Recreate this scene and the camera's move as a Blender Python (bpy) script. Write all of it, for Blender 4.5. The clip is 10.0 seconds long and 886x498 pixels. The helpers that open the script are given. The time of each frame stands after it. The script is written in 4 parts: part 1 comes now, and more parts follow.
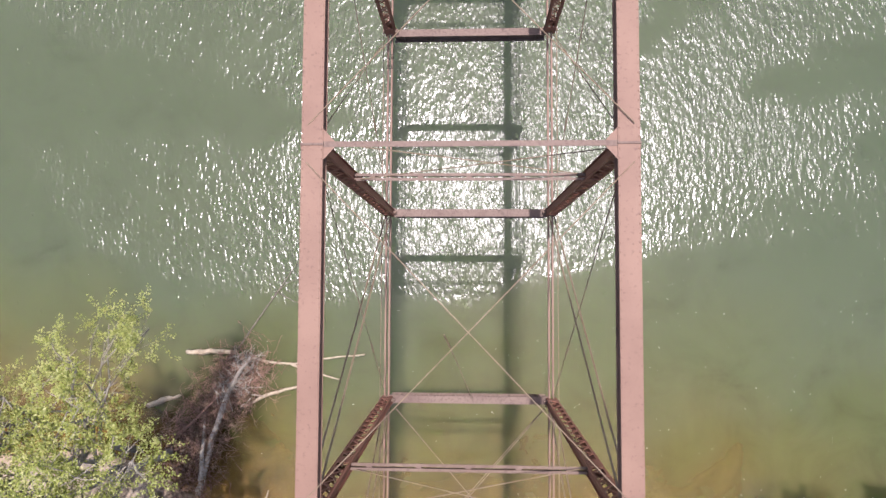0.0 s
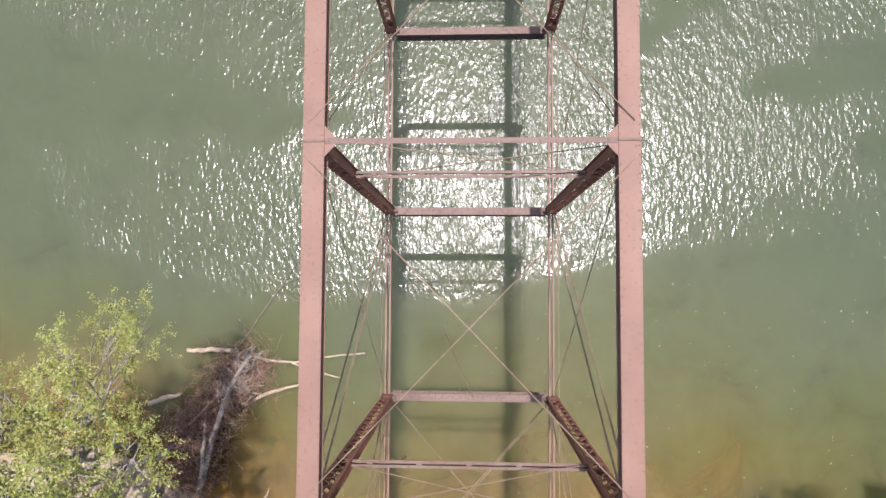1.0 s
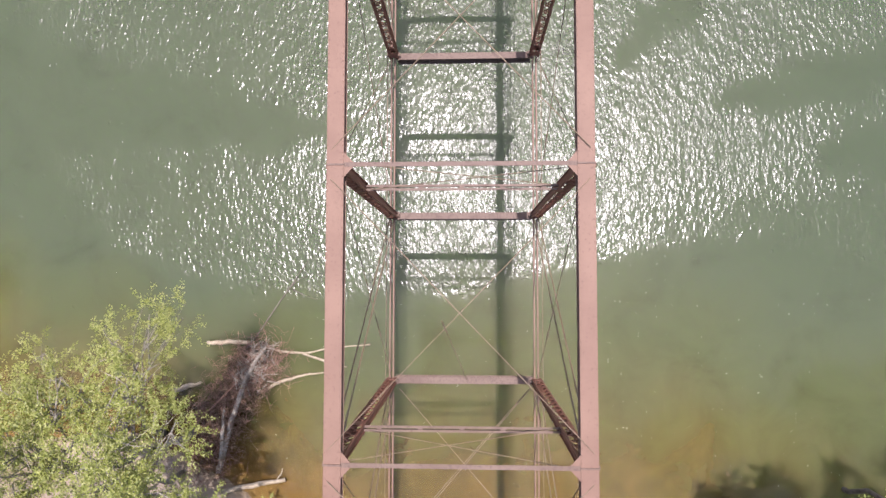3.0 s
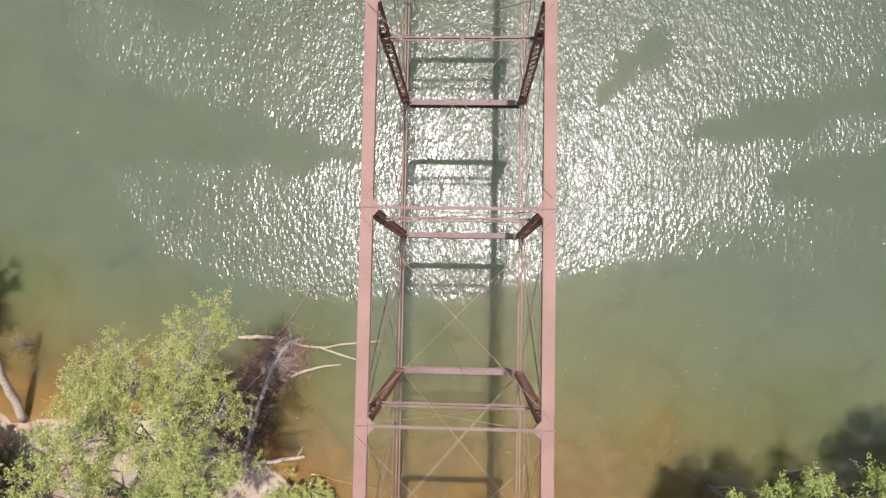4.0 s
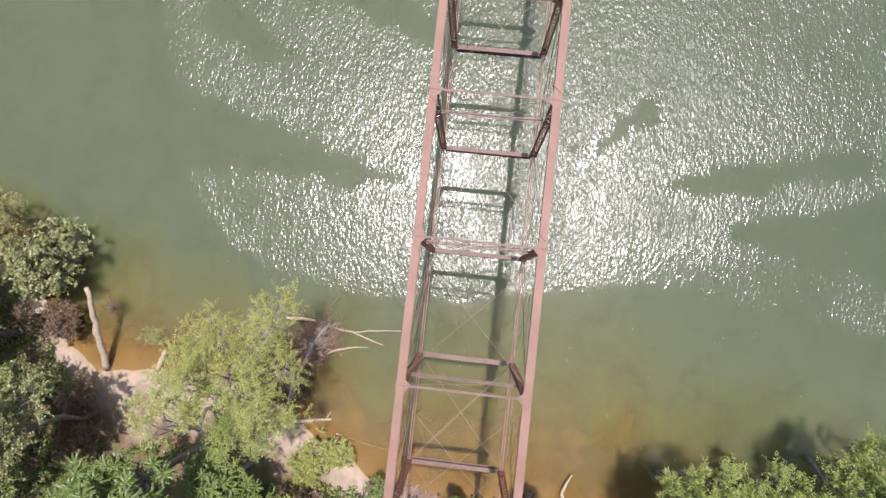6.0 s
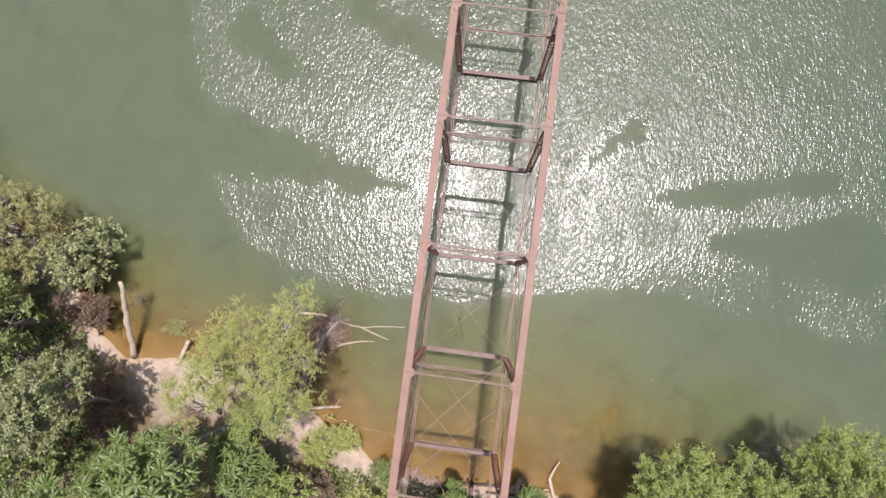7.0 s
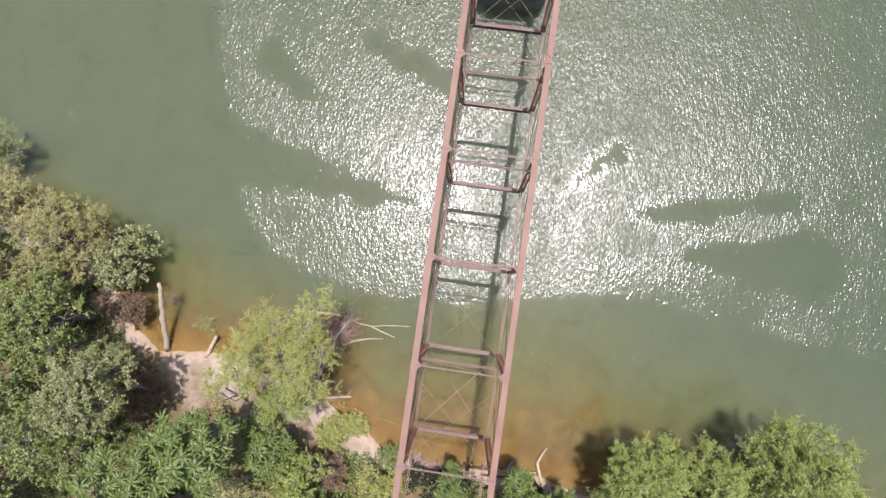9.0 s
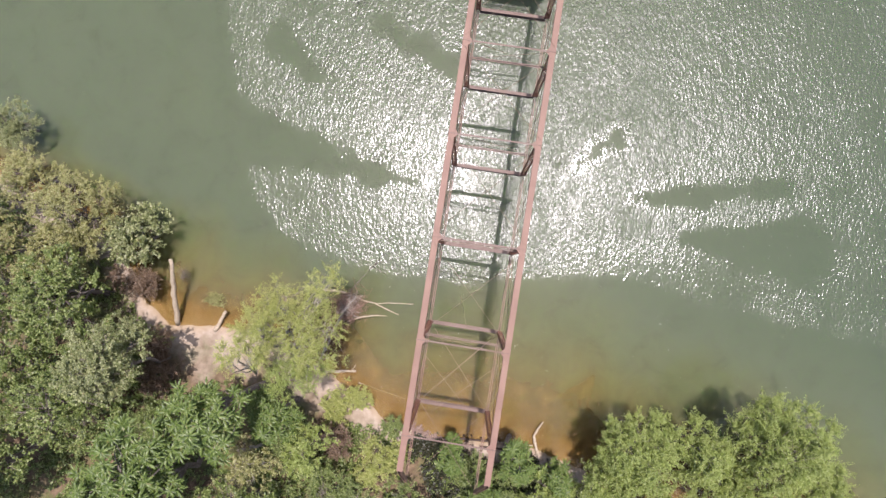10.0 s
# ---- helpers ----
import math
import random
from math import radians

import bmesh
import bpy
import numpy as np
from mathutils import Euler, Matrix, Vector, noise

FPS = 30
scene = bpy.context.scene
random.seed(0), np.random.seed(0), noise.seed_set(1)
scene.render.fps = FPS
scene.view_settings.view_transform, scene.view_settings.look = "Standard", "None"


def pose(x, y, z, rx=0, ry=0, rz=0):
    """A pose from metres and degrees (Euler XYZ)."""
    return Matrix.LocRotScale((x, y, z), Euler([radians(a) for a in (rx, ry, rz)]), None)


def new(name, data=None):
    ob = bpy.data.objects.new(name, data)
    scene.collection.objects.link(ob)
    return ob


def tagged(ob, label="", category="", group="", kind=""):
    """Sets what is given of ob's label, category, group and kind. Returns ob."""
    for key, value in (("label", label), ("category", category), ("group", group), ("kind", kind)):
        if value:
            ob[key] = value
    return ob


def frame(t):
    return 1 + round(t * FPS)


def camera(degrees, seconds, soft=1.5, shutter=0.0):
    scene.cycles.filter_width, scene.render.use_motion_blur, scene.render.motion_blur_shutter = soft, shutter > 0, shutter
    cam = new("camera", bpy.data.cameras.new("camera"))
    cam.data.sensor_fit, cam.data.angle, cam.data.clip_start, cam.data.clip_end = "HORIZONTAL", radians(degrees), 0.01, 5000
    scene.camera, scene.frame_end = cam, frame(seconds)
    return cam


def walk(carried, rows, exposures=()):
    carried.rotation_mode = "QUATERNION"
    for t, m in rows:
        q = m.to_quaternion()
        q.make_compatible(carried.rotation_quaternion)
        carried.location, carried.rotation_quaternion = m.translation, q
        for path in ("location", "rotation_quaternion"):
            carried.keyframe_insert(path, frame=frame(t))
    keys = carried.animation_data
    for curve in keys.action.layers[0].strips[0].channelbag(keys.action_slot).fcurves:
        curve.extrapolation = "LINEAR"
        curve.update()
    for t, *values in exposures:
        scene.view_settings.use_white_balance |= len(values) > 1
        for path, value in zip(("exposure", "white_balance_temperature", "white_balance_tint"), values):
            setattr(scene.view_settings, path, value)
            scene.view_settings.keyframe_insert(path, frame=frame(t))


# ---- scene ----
# ---------- camera and its way ----------
cam = camera(72.0, 10.0)
PATH = [
    (0, 0.021, -2.219, 26.456, 3.298, 2.513, 0.282),
    (1.0, 0.009, -2.272, 26.478, 3.284, 2.528, 0.324),
    (1.6, 0.058, -2.262, 26.521, 3.242, 2.528, 0.152),
    (2.0, 0.091, -2.255, 26.549, 3.214, 2.528, 0.038),
    (2.2, 0.107, -2.252, 26.564, 3.200, 2.528, -0.019),
    (3.3, 0.238, -2.400, 30.391, 3.197, 2.440, 0.260),
    (4.0, 0.356, -2.049, 33.476, 3.237, 2.470, 1.042),
    (4.5, 0.298, -1.787, 35.526, 3.327, 2.467, 1.825),
    (5.0, 0.219, -1.633, 37.469, 3.403, 2.624, 3.710),
    (5.7, -0.138, -1.726, 40.049, 3.411, 2.669, 5.671),
    (6.8, -0.144, -1.757, 43.963, 3.544, 2.618, 7.201),
    (7.5, -0.046, -1.572, 46.850, 3.512, 2.571, 7.620),
    (8.0, -0.054, -1.426, 48.676, 3.477, 2.517, 7.828),
    (9.0, -0.031, -1.296, 50.043, 3.462, 2.648, 8.072),
    (9.5, -0.096, -1.298, 50.244, 3.356, 2.708, 8.379),
    (9.9, -0.148, -1.300, 50.405, 3.271, 2.755, 8.624),
    (10.0, -0.400, -1.370, 51.569, 1.582, 2.388, 8.770),
]
walk(cam, [(r[0], pose(*r[1:])) for r in PATH], exposures=[(0.0, 1.2, 6500, 21.5), (10.0, 1.15, 6500, 21.5)])

# ---------- sky and sun ----------
SUN_WAY = Vector((0.050, 0.153, 1.0)).normalized()      # towards the sun, near the zenith
world = bpy.data.worlds.new("sky")
scene.world = world
world.use_nodes = True
wn = world.node_tree.nodes
sky = wn.new("ShaderNodeTexSky")
sky.sky_type = 'NISHITA'
sky.sun_disc = False
sky.sun_elevation = math.asin(SUN_WAY.z)
sky.sun_rotation = math.atan2(SUN_WAY.x, SUN_WAY.y)
sky.air_density, sky.dust_density, sky.ozone_density = 1.0, 2.0, 1.0
world.node_tree.links.new(sky.outputs[0], wn["Background"].inputs[0])
wn["Background"].inputs[1].default_value = 0.13
sun_data = bpy.data.lights.new("sun", 'SUN')
sun_data.energy, sun_data.angle, sun_data.color = 4.2, radians(0.55), (1.0, 0.969, 0.966)
sun = new("sun", sun_data)
sun.rotation_euler = SUN_WAY.to_track_quat('Z', 'Y').to_euler()

# ---------- the river's plan ----------
SHORE_X = [-400, -60, -45, -40, -35, -31, -29.3, -27.3, -25, -22, -19.5, -15.5, -9.8, -7, -5.7, -3, 0, 4, 7.3, 9.3, 11.5, 14, 18, 25, 32, 40, 60, 400]
SHORE_Y = [8, 4, 1.0, -0.6, -1.6, -3.6, -5.5, -8.6, -10.3, -9.9, -9.6, -9.6, -12.6, -14.1, -15.2, -15.9, -16.1, -15.6, -15.7, -16.3, -17.0, -18.4, -19.5, -20.5, -23, -28, -34, -40]


def fbm(x, y, scale, seed=0.0, octaves=3):
    return noise.fractal((x / scale + seed, y / scale - seed, seed * 0.37), 1.0, 2.0, octaves)


def ground_z(x, y):
    """Height of bed and bank; the water stands at 0."""
    ys = float(np.interp(x, SHORE_X, SHORE_Y)) + 0.35 * fbm(x, y, 2.5, 3.1)
    steep = float(np.interp(x, [-34, -29, -26, -22.5, -20, -13, -9, 0, 30], [3.6, 2.6, 1.4, 1.3, 1.9, 2.0, 1.3, 0.8, 0.85]))
    deep = 3.1 + float(np.interp(x, [4, 32], [0, 1.9]))      # the channel deepens downstream
    d = y - ys                                   # out into the river from the near bank
    if d > 30:
        far = 62 - y + 3 * fbm(x, y, 30, 7.0)
        base = -min(deep, 0.6 + 0.25 * far) if far > 0 else min(4.0, -far * 0.2 - 0.6)
        return base + 0.1 * fbm(x, y, 3.0, 1.0)
    if d > 0:
        return -min(deep, steep * (0.11 * d + 0.008 * d * d)) + 0.05 * fbm(x, y, 1.4, 5.0) * min(1, d) + 0.25 * fbm(x, y, 4.5, 9.0) * min(1, d / 4)
    d = -d
    rise = float(np.interp(x, [-4.5, -2.5, 6, 8.5], [0.16, 0.42, 0.42, 0.16]))      # steeper below the bridge end
    return min(rise * d, 0.9 + 0.06 * d) + 0.10 * fbm(x, y, 1.2, 2.0) * min(1, d * 1.5)


# sheltered tongues of smooth water: from, to, half width at either end
CALM = [(12.3, 6.3, 17.0, 7.0, 0.1, 0.75), (17.0, 7.1, 25.0, 9.2, 0.6, 0.1), (17.2, 3.6, 26.5, 3.9, 0.2, 2.3), (7.6, 8.6, 10.2, 11.2, 0.3, 0.75),
        (-9.5, 5.3, -25.0, 7.4, 0.45, 2.6), (-10.0, 5.2, -4.8, 4.9, 0.45, 0.2), (-10.5, 17.8, -4.3, 15.2, 0.8, 0.7), (-19.5, 15.5, -16.0, 12.8, 0.9, 0.5)]
EDGE_X = [-60, -25, -22.5, -20.8, -19, -16.6, -12, -8, -5.5, 1.7, 6, 11, 16, 22, 32, 60]
EDGE_Y = [24, 19, 10, 3.6, 0.8, -1.6, -3.0, -3.6, -3.4, -2.5, -1.5, -0.8, -1.1, -2.0, -3.4, -4.2]


def smooth01(v):
    v = min(1.0, max(0.0, v))
    return v * v * (3 - 2 * v)


def ripple(x, y):
    """How far the wind ruffles the water: 0 smooth, 1 fully rippled."""
    e = float(np.interp(x, EDGE_X, EDGE_Y)) + 0.7 * fbm(x, y, 4.0, 4.4)
    r = smooth01((y - e) / 1.0 + 0.3)
    wob = 0.6 * fbm(x, y, 2.6, 6.0) + 0.5 * fbm(x, y, 1.1, 16.0, 2)
    for x0, y0, x1, y1, w0, w1 in CALM:
        far = (x1 - x0) ** 2 + (y1 - y0) ** 2
        f = min(1.0, max(0.0, ((x - x0) * (x1 - x0) + (y - y0) * (y1 - y0)) / far))
        gap = math.hypot(x - x0 - f * (x1 - x0), y - y0 - f * (y1 - y0)) - (w0 + (w1 - w0) * f)
        r *= smooth01((gap + wob) / 1.5 + 0.3)
    r *= 1 + 0.35 * smooth01((y - 7) / 5) * smooth01((-3 - x) / 5)          # the open reach upstream is rougher
    r *= 1 - 0.55 * smooth01((x - 4) / 6) * smooth01((25 - x) / 4) * smooth01((3.5 - y) / 3)         # and the lee downstream calmer
    r *= 1 + 0.22 * smooth01((y - 7) / 5) * smooth01((x + 3) / 4) * smooth01((18 - x) / 6)
    return r * (0.95 + 0.3 * fbm(x, y, 5.0, 8.0)) * float(np.interp(x, [-25, -10, -5, 0, 8, 17, 24, 32, 40], [0.6, 0.57, 0.68, 0.87, 1.02, 0.86, 0.7, 0.6, 0.45]))


# ---------- materials ----------
def material(name):
    m = bpy.data.materials.new(name)
    m.use_nodes = True
    m.node_tree.nodes.clear()
    return m, m.node_tree.nodes, m.node_tree.links


def out(n, l, shader):
    o = n.new("ShaderNodeOutputMaterial")
    l.new(shader, o.inputs["Surface"])
    return o


def noise_tex(n, l, vec, scale, detail=4.0, rough=0.55, distort=0.0):
    t = n.new("ShaderNodeTexNoise")
    t.inputs["Scale"].default_value = scale
    t.inputs["Detail"].default_value = detail
    t.inputs["Roughness"].default_value = rough
    t.inputs["Distortion"].default_value = distort
    if vec is not None:
        l.new(vec, t.inputs["Vector"])
    return t


def ramp(n, l, fac, stops):
    r = n.new("ShaderNodeValToRGB")
    e = r.color_ramp.elements
    e[0].position, e[0].color = stops[0][0], (*stops[0][1], 1)
    e[1].position, e[1].color = stops[-1][0], (*stops[-1][1], 1)
    for p, c in stops[1:-1]:
        k = e.new(p)
        k.color = (*c, 1)
    l.new(fac, r.inputs[0])
    return r


def mixcol(n, l, fac, a, b, blend='MIX'):
    m = n.new("ShaderNodeMix")
    m.data_type, m.blend_type = 'RGBA', blend
    for sock, v in ((m.inputs[0], fac), (m.inputs[6], a), (m.inputs[7], b)):
        if isinstance(v, (int, float)):
            sock.default_value = v
        elif isinstance(v, tuple):
            sock.default_value = (*v, 1)
        else:
            l.new(v, sock)
    return m.outputs[2]


def math_node(n, l, op, a, b=None, clamp=False):
    m = n.new("ShaderNodeMath")
    m.operation, m.use_clamp = op, clamp
    for sock, v in ((m.inputs[0], a), (m.inputs[1], b)):
        if v is None:
            continue
        if isinstance(v, (int, float)):
            sock.default_value = v
        else:
            l.new(v, sock)
    return m.outputs[0]


def coords(n, l, scale=(1, 1, 1), turn=(0, 0, 0), kind="Position"):
    if kind == "Position":
        src = n.new("ShaderNodeNewGeometry").outputs["Position"]
    else:
        src = n.new("ShaderNodeTexCoord").outputs[kind]
    mp = n.new("ShaderNodeMapping")
    mp.inputs["Scale"].default_value = scale
    mp.inputs["Rotation"].default_value = [radians(a) for a in turn]
    l.new(src, mp.inputs["Vector"])
    return mp.outputs[0]


def bump(n, l, height, strength, distance):
    b = n.new("ShaderNodeBump")
    b.inputs["Strength"].default_value, b.inputs["Distance"].default_value = strength, distance
    l.new(height, b.inputs["Height"])
    return b.outputs[0]


def principled(n, l, color, rough=0.6, metal=0.0, normal=None, spec=0.5):
    p = n.new("ShaderNodeBsdfPrincipled")
    for key, v in (("Base Color", color), ("Roughness", rough), ("Metallic", metal), ("Specular IOR Level", spec)):
        if isinstance(v, (int, float)):
            p.inputs[key].default_value = v
        elif isinstance(v, tuple):
            p.inputs[key].default_value = (*v, 1)
        else:
            l.new(v, p.inputs[key])
    if normal is not None:
        l.new(normal, p.inputs["Normal"])
    return p.outputs[0]


def steel(name, light, mid, rust, wear=0.5, metal=0.0):
    m, n, l = material(name)
    pos = coords(n, l)
    big = noise_tex(n, l, pos, 0.9, 5, 0.6)
    fine = noise_tex(n, l, pos, 14.0, 6, 0.7)
    streak = noise_tex(n, l, coords(n, l, (6, 1.2, 6)), 1.5, 4, 0.6)
    base = ramp(n, l, big.outputs[0], [(0.35, mid), (0.65, light)]).outputs[0]
    base = mixcol(n, l, math_node(n, l, 'MULTIPLY', streak.outputs[0], 0.35), base, mid)
    spots = ramp(n, l, fine.outputs[0], [(wear, (0, 0, 0)), (wear + 0.13, (1, 1, 1))]).outputs[0]
    base = mixcol(n, l, math_node(n, l, 'MULTIPLY', spots, 0.75), base, rust)
    nor = bump(n, l, fine.outputs[0], 0.35, 0.01)
    out(n, l, principled(n, l, base, 0.62, metal, nor, 0.3))
    return m


MAT_PAINT = steel("faded_red_paint", (0.153, 0.090, 0.061), (0.120, 0.067, 0.045), (0.07, 0.034, 0.024), 0.57)
MAT_RUST = steel("grey_rusted_steel", (0.120, 0.082, 0.060), (0.086, 0.054, 0.039), (0.055, 0.028, 0.02), 0.50)
MAT_POST = steel("red_rusted_steel", (0.20, 0.085, 0.055), (0.15, 0.058, 0.036), (0.07, 0.028, 0.018), 0.55)
MAT_ROD = steel("pale_rusted_rod", (0.17, 0.13, 0.085), (0.13, 0.09, 0.055), (0.07, 0.042, 0.026), 0.50)


def water_material():
    m, n, l = material("river_water")
    depth = n.new("ShaderNodeAttribute")
    depth.attribute_name = "depth"
    wind = n.new("ShaderNodeAttribute")
    wind.attribute_name = "ripple"
    pos = coords(n, l)
    # silt in the water hides the bed as it deepens
    cloud = noise_tex(n, l, pos, 0.16, 4, 0.55)
    patch = noise_tex(n, l, pos, 0.42, 4, 0.6, 0.6)
    thick = math_node(n, l, 'MULTIPLY', depth.outputs["Fac"], math_node(n, l, 'MULTIPLY_ADD', patch.outputs[0], -2.4))
    thick.node.inputs[1].links[0].from_node.inputs[2].default_value = 0.15
    murk = math_node(n, l, 'SUBTRACT', 1.0, math_node(n, l, 'EXPONENT', thick))
    murk = math_node(n, l, 'MULTIPLY_ADD', murk, 0.86, True)
    murk.node.inputs[2].default_value = 0.12
    col = ramp(n, l, math_node(n, l, 'MULTIPLY', depth.outputs["Fac"], 0.2),
               [(0.0, (0.115, 0.082, 0.034)), (0.176, (0.096, 0.088, 0.028)), (0.365, (0.064, 0.073, 0.0285)), (0.6, (0.0525, 0.0655, 0.0345)), (1.0, (0.038, 0.053, 0.029))]).outputs[0]
    col = mixcol(n, l, math_node(n, l, 'MULTIPLY', cloud.outputs[0], 0.5), col, (0.052, 0.062, 0.037))
    dif = n.new("ShaderNodeSubsurfaceScattering")        # light spreads in the silt and softens shadows
    dif.falloff = 'BURLEY'
    l.new(col, dif.inputs["Color"])
    dif.inputs["Scale"].default_value = 1.2
    dif.inputs["Radius"].default_value = (0.8, 1.0, 0.7)
    clear = n.new("ShaderNodeBsdfTransparent")
    clear.inputs[0].default_value = (0.86, 0.79, 0.58, 1)
    body = n.new("ShaderNodeMixShader")
    l.new(murk, body.inputs[0]), l.new(clear.outputs[0], body.inputs[1]), l.new(dif.outputs[0], body.inputs[2])
    # ripples: short wind waves with crests across the wind, and finer chop
    w1 = noise_tex(n, l, coords(n, l, (5.5, 2.65, 1), (0, 0, 17)), 1.0, 2.0, 0.45, 0.5)
    w2 = noise_tex(n, l, coords(n, l, (1.35, 0.68, 1), (0, 0, 24)), 1.0, 2.0, 0.5, 0.3)
    w3 = noise_tex(n, l, coords(n, l, (10.0, 5.6, 1), (0, 0, 5)), 1.0, 1.0, 0.5)
    h = math_node(n, l, 'ADD', w1.outputs[0], math_node(n, l, 'MULTIPLY', w2.outputs[0], 1.0))
    h = math_node(n, l, 'ADD', h, math_node(n, l, 'MULTIPLY', w3.outputs[0], 0.18))
    gust = noise_tex(n, l, coords(n, l, (0.75, 0.38, 1), (0, 0, 12)), 1.0, 3.0, 0.6, 0.4)       # cat's paws
    gust = ramp(n, l, gust.outputs[0], [(0.32, (0.62, 0.62, 0.62)), (0.68, (1.25, 1.25, 1.25))]).outputs[0]
    amp = math_node(n, l, 'ADD', math_node(n, l, 'MULTIPLY', wind.outputs["Fac"], gust), 0.04)
    h = math_node(n, l, 'SUBTRACT', h, 1.09)
    h = math_node(n, l, 'MULTIPLY', h, amp)
    w4 = noise_tex(n, l, coords(n, l, (3.4, 3.0, 1)), 1.0, 0.0, 0.5)          # lone dimples on the smooth water
    h = math_node(n, l, 'ADD', h, math_node(n, l, 'MULTIPLY', math_node(n, l, 'MAXIMUM', math_node(n, l, 'SUBTRACT', w4.outputs[0], 0.76), 0.0), 4.0))
    nor = bump(n, l, h, 1.0, WAVE)
    glo = n.new("ShaderNodeBsdfGlossy")
    gloss = math_node(n, l, 'MULTIPLY_ADD', wind.outputs["Fac"], 0.2)
    gloss.node.inputs[2].default_value = 0.09
    l.new(gloss, glo.inputs["Roughness"])
    l.new(nor, glo.inputs["Normal"])
    fres = n.new("ShaderNodeFresnel")
    fres.inputs[0].default_value = 1.333
    l.new(nor, fres.inputs["Normal"])
    top = n.new("ShaderNodeMixShader")
    l.new(fres.outputs[0], top.inputs[0]), l.new(body.outputs[0], top.inputs[1]), l.new(glo.outputs[0], top.inputs[2])
    out(n, l, top.outputs[0])
    return m


WAVE = 0.077
MAT_WATER = water_material()


def ground_material():
    m, n, l = material("bank_sand")
    pos = coords(n, l)
    big, mid, fine = noise_tex(n, l, pos, 0.35, 4), noise_tex(n, l, pos, 2.2, 5, 0.6), noise_tex(n, l, pos, 22, 5, 0.7)
    sand = ramp(n, l, mid.outputs[0], [(0.3, (0.23, 0.18, 0.13)), (0.7, (0.31, 0.26, 0.2))]).outputs[0]
    grass = ramp(n, l, fine.outputs[0], [(0.3, (0.03, 0.04, 0.012)), (0.7, (0.10, 0.12, 0.035))]).outputs[0]
    soil = ramp(n, l, mid.outputs[0], [(0.3, (0.06, 0.04, 0.0225)), (0.7, (0.135, 0.095, 0.055))]).outputs[0]
    tuft = ramp(n, l, noise_tex(n, l, pos, 0.55, 6, 0.65, 0.4).outputs[0], [(0.45, (0, 0, 0)), (0.6, (1, 1, 1))]).outputs[0]
    soil = mixcol(n, l, math_node(n, l, 'MULTIPLY', tuft, 0.8), soil, grass)
    high = n.new("ShaderNodeSeparateXYZ")
    l.new(n.new("ShaderNodeNewGeometry").outputs["Position"], high.inputs[0])
    inland = math_node(n, l, 'ADD', math_node(n, l, 'MULTIPLY', high.outputs[2], 1.3), math_node(n, l, 'MULTIPLY_ADD', big.outputs[0], 1.6))
    lit = ramp(n, l, math_node(n, l, 'SUBTRACT', inland, 1.3), [(0.25, (0, 0, 0)), (0.75, (1, 1, 1))]).outputs[0]
    col = mixcol(n, l, lit, sand, soil)
    wet = ramp(n, l, math_node(n, l, 'MULTIPLY_ADD', high.outputs[2], 4.0), [(0.0, (1, 1, 1)), (1.0, (0, 0, 0))]).outputs[0]
    bed = ramp(n, l, big.outputs[0], [(0.3, (0.165, 0.112, 0.052)), (0.7, (0.26, 0.183, 0.09))]).outputs[0]
    col = mixcol(n, l, wet, col, bed)
    col = mixcol(n, l, math_node(n, l, 'MULTIPLY', fine.outputs[0], 0.35), col, (0.08, 0.055, 0.035))
    nor = bump(n, l, math_node(n, l, 'ADD', fine.outputs[0], mid.outputs[0]), 0.6, 0.05)
    out(n, l, principled(n, l, col, 0.9, 0, nor, 0.2))
    return m


MAT_GROUND = ground_material()


def bark_material(name, dark, light, scale=9.0):
    m, n, l = material(name)
    pos = coords(n, l, (1, 1, 0.35), kind="Object")
    a, b = noise_tex(n, l, pos, scale, 6, 0.65), noise_tex(n, l, pos, 1.2, 3)
    col = ramp(n, l, a.outputs[0], [(0.35, dark), (0.65, light)]).outputs[0]
    col = mixcol(n, l, math_node(n, l, 'MULTIPLY', b.outputs[0], 0.5), col, dark)
    out(n, l, principled(n, l, col, 0.85, 0, bump(n, l, a.outputs[0], 0.6, 0.03), 0.2))
    return m


MAT_BARK = bark_material("grey_bark", (0.065, 0.05, 0.04), (0.18, 0.155, 0.13))
MAT_PALEBARK = bark_material("pale_bark", (0.16, 0.14, 0.11), (0.31, 0.285, 0.24))
MAT_DEADWOOD = bark_material("bleached_wood", (0.21, 0.165, 0.11), (0.36, 0.31, 0.23))
MAT_WETWOOD = bark_material("wet_dark_wood", (0.03, 0.02, 0.015), (0.08, 0.055, 0.04))
MAT_DEBRIS = bark_material("tangled_brown_twigs", (0.09, 0.05, 0.036), (0.30, 0.185, 0.135))


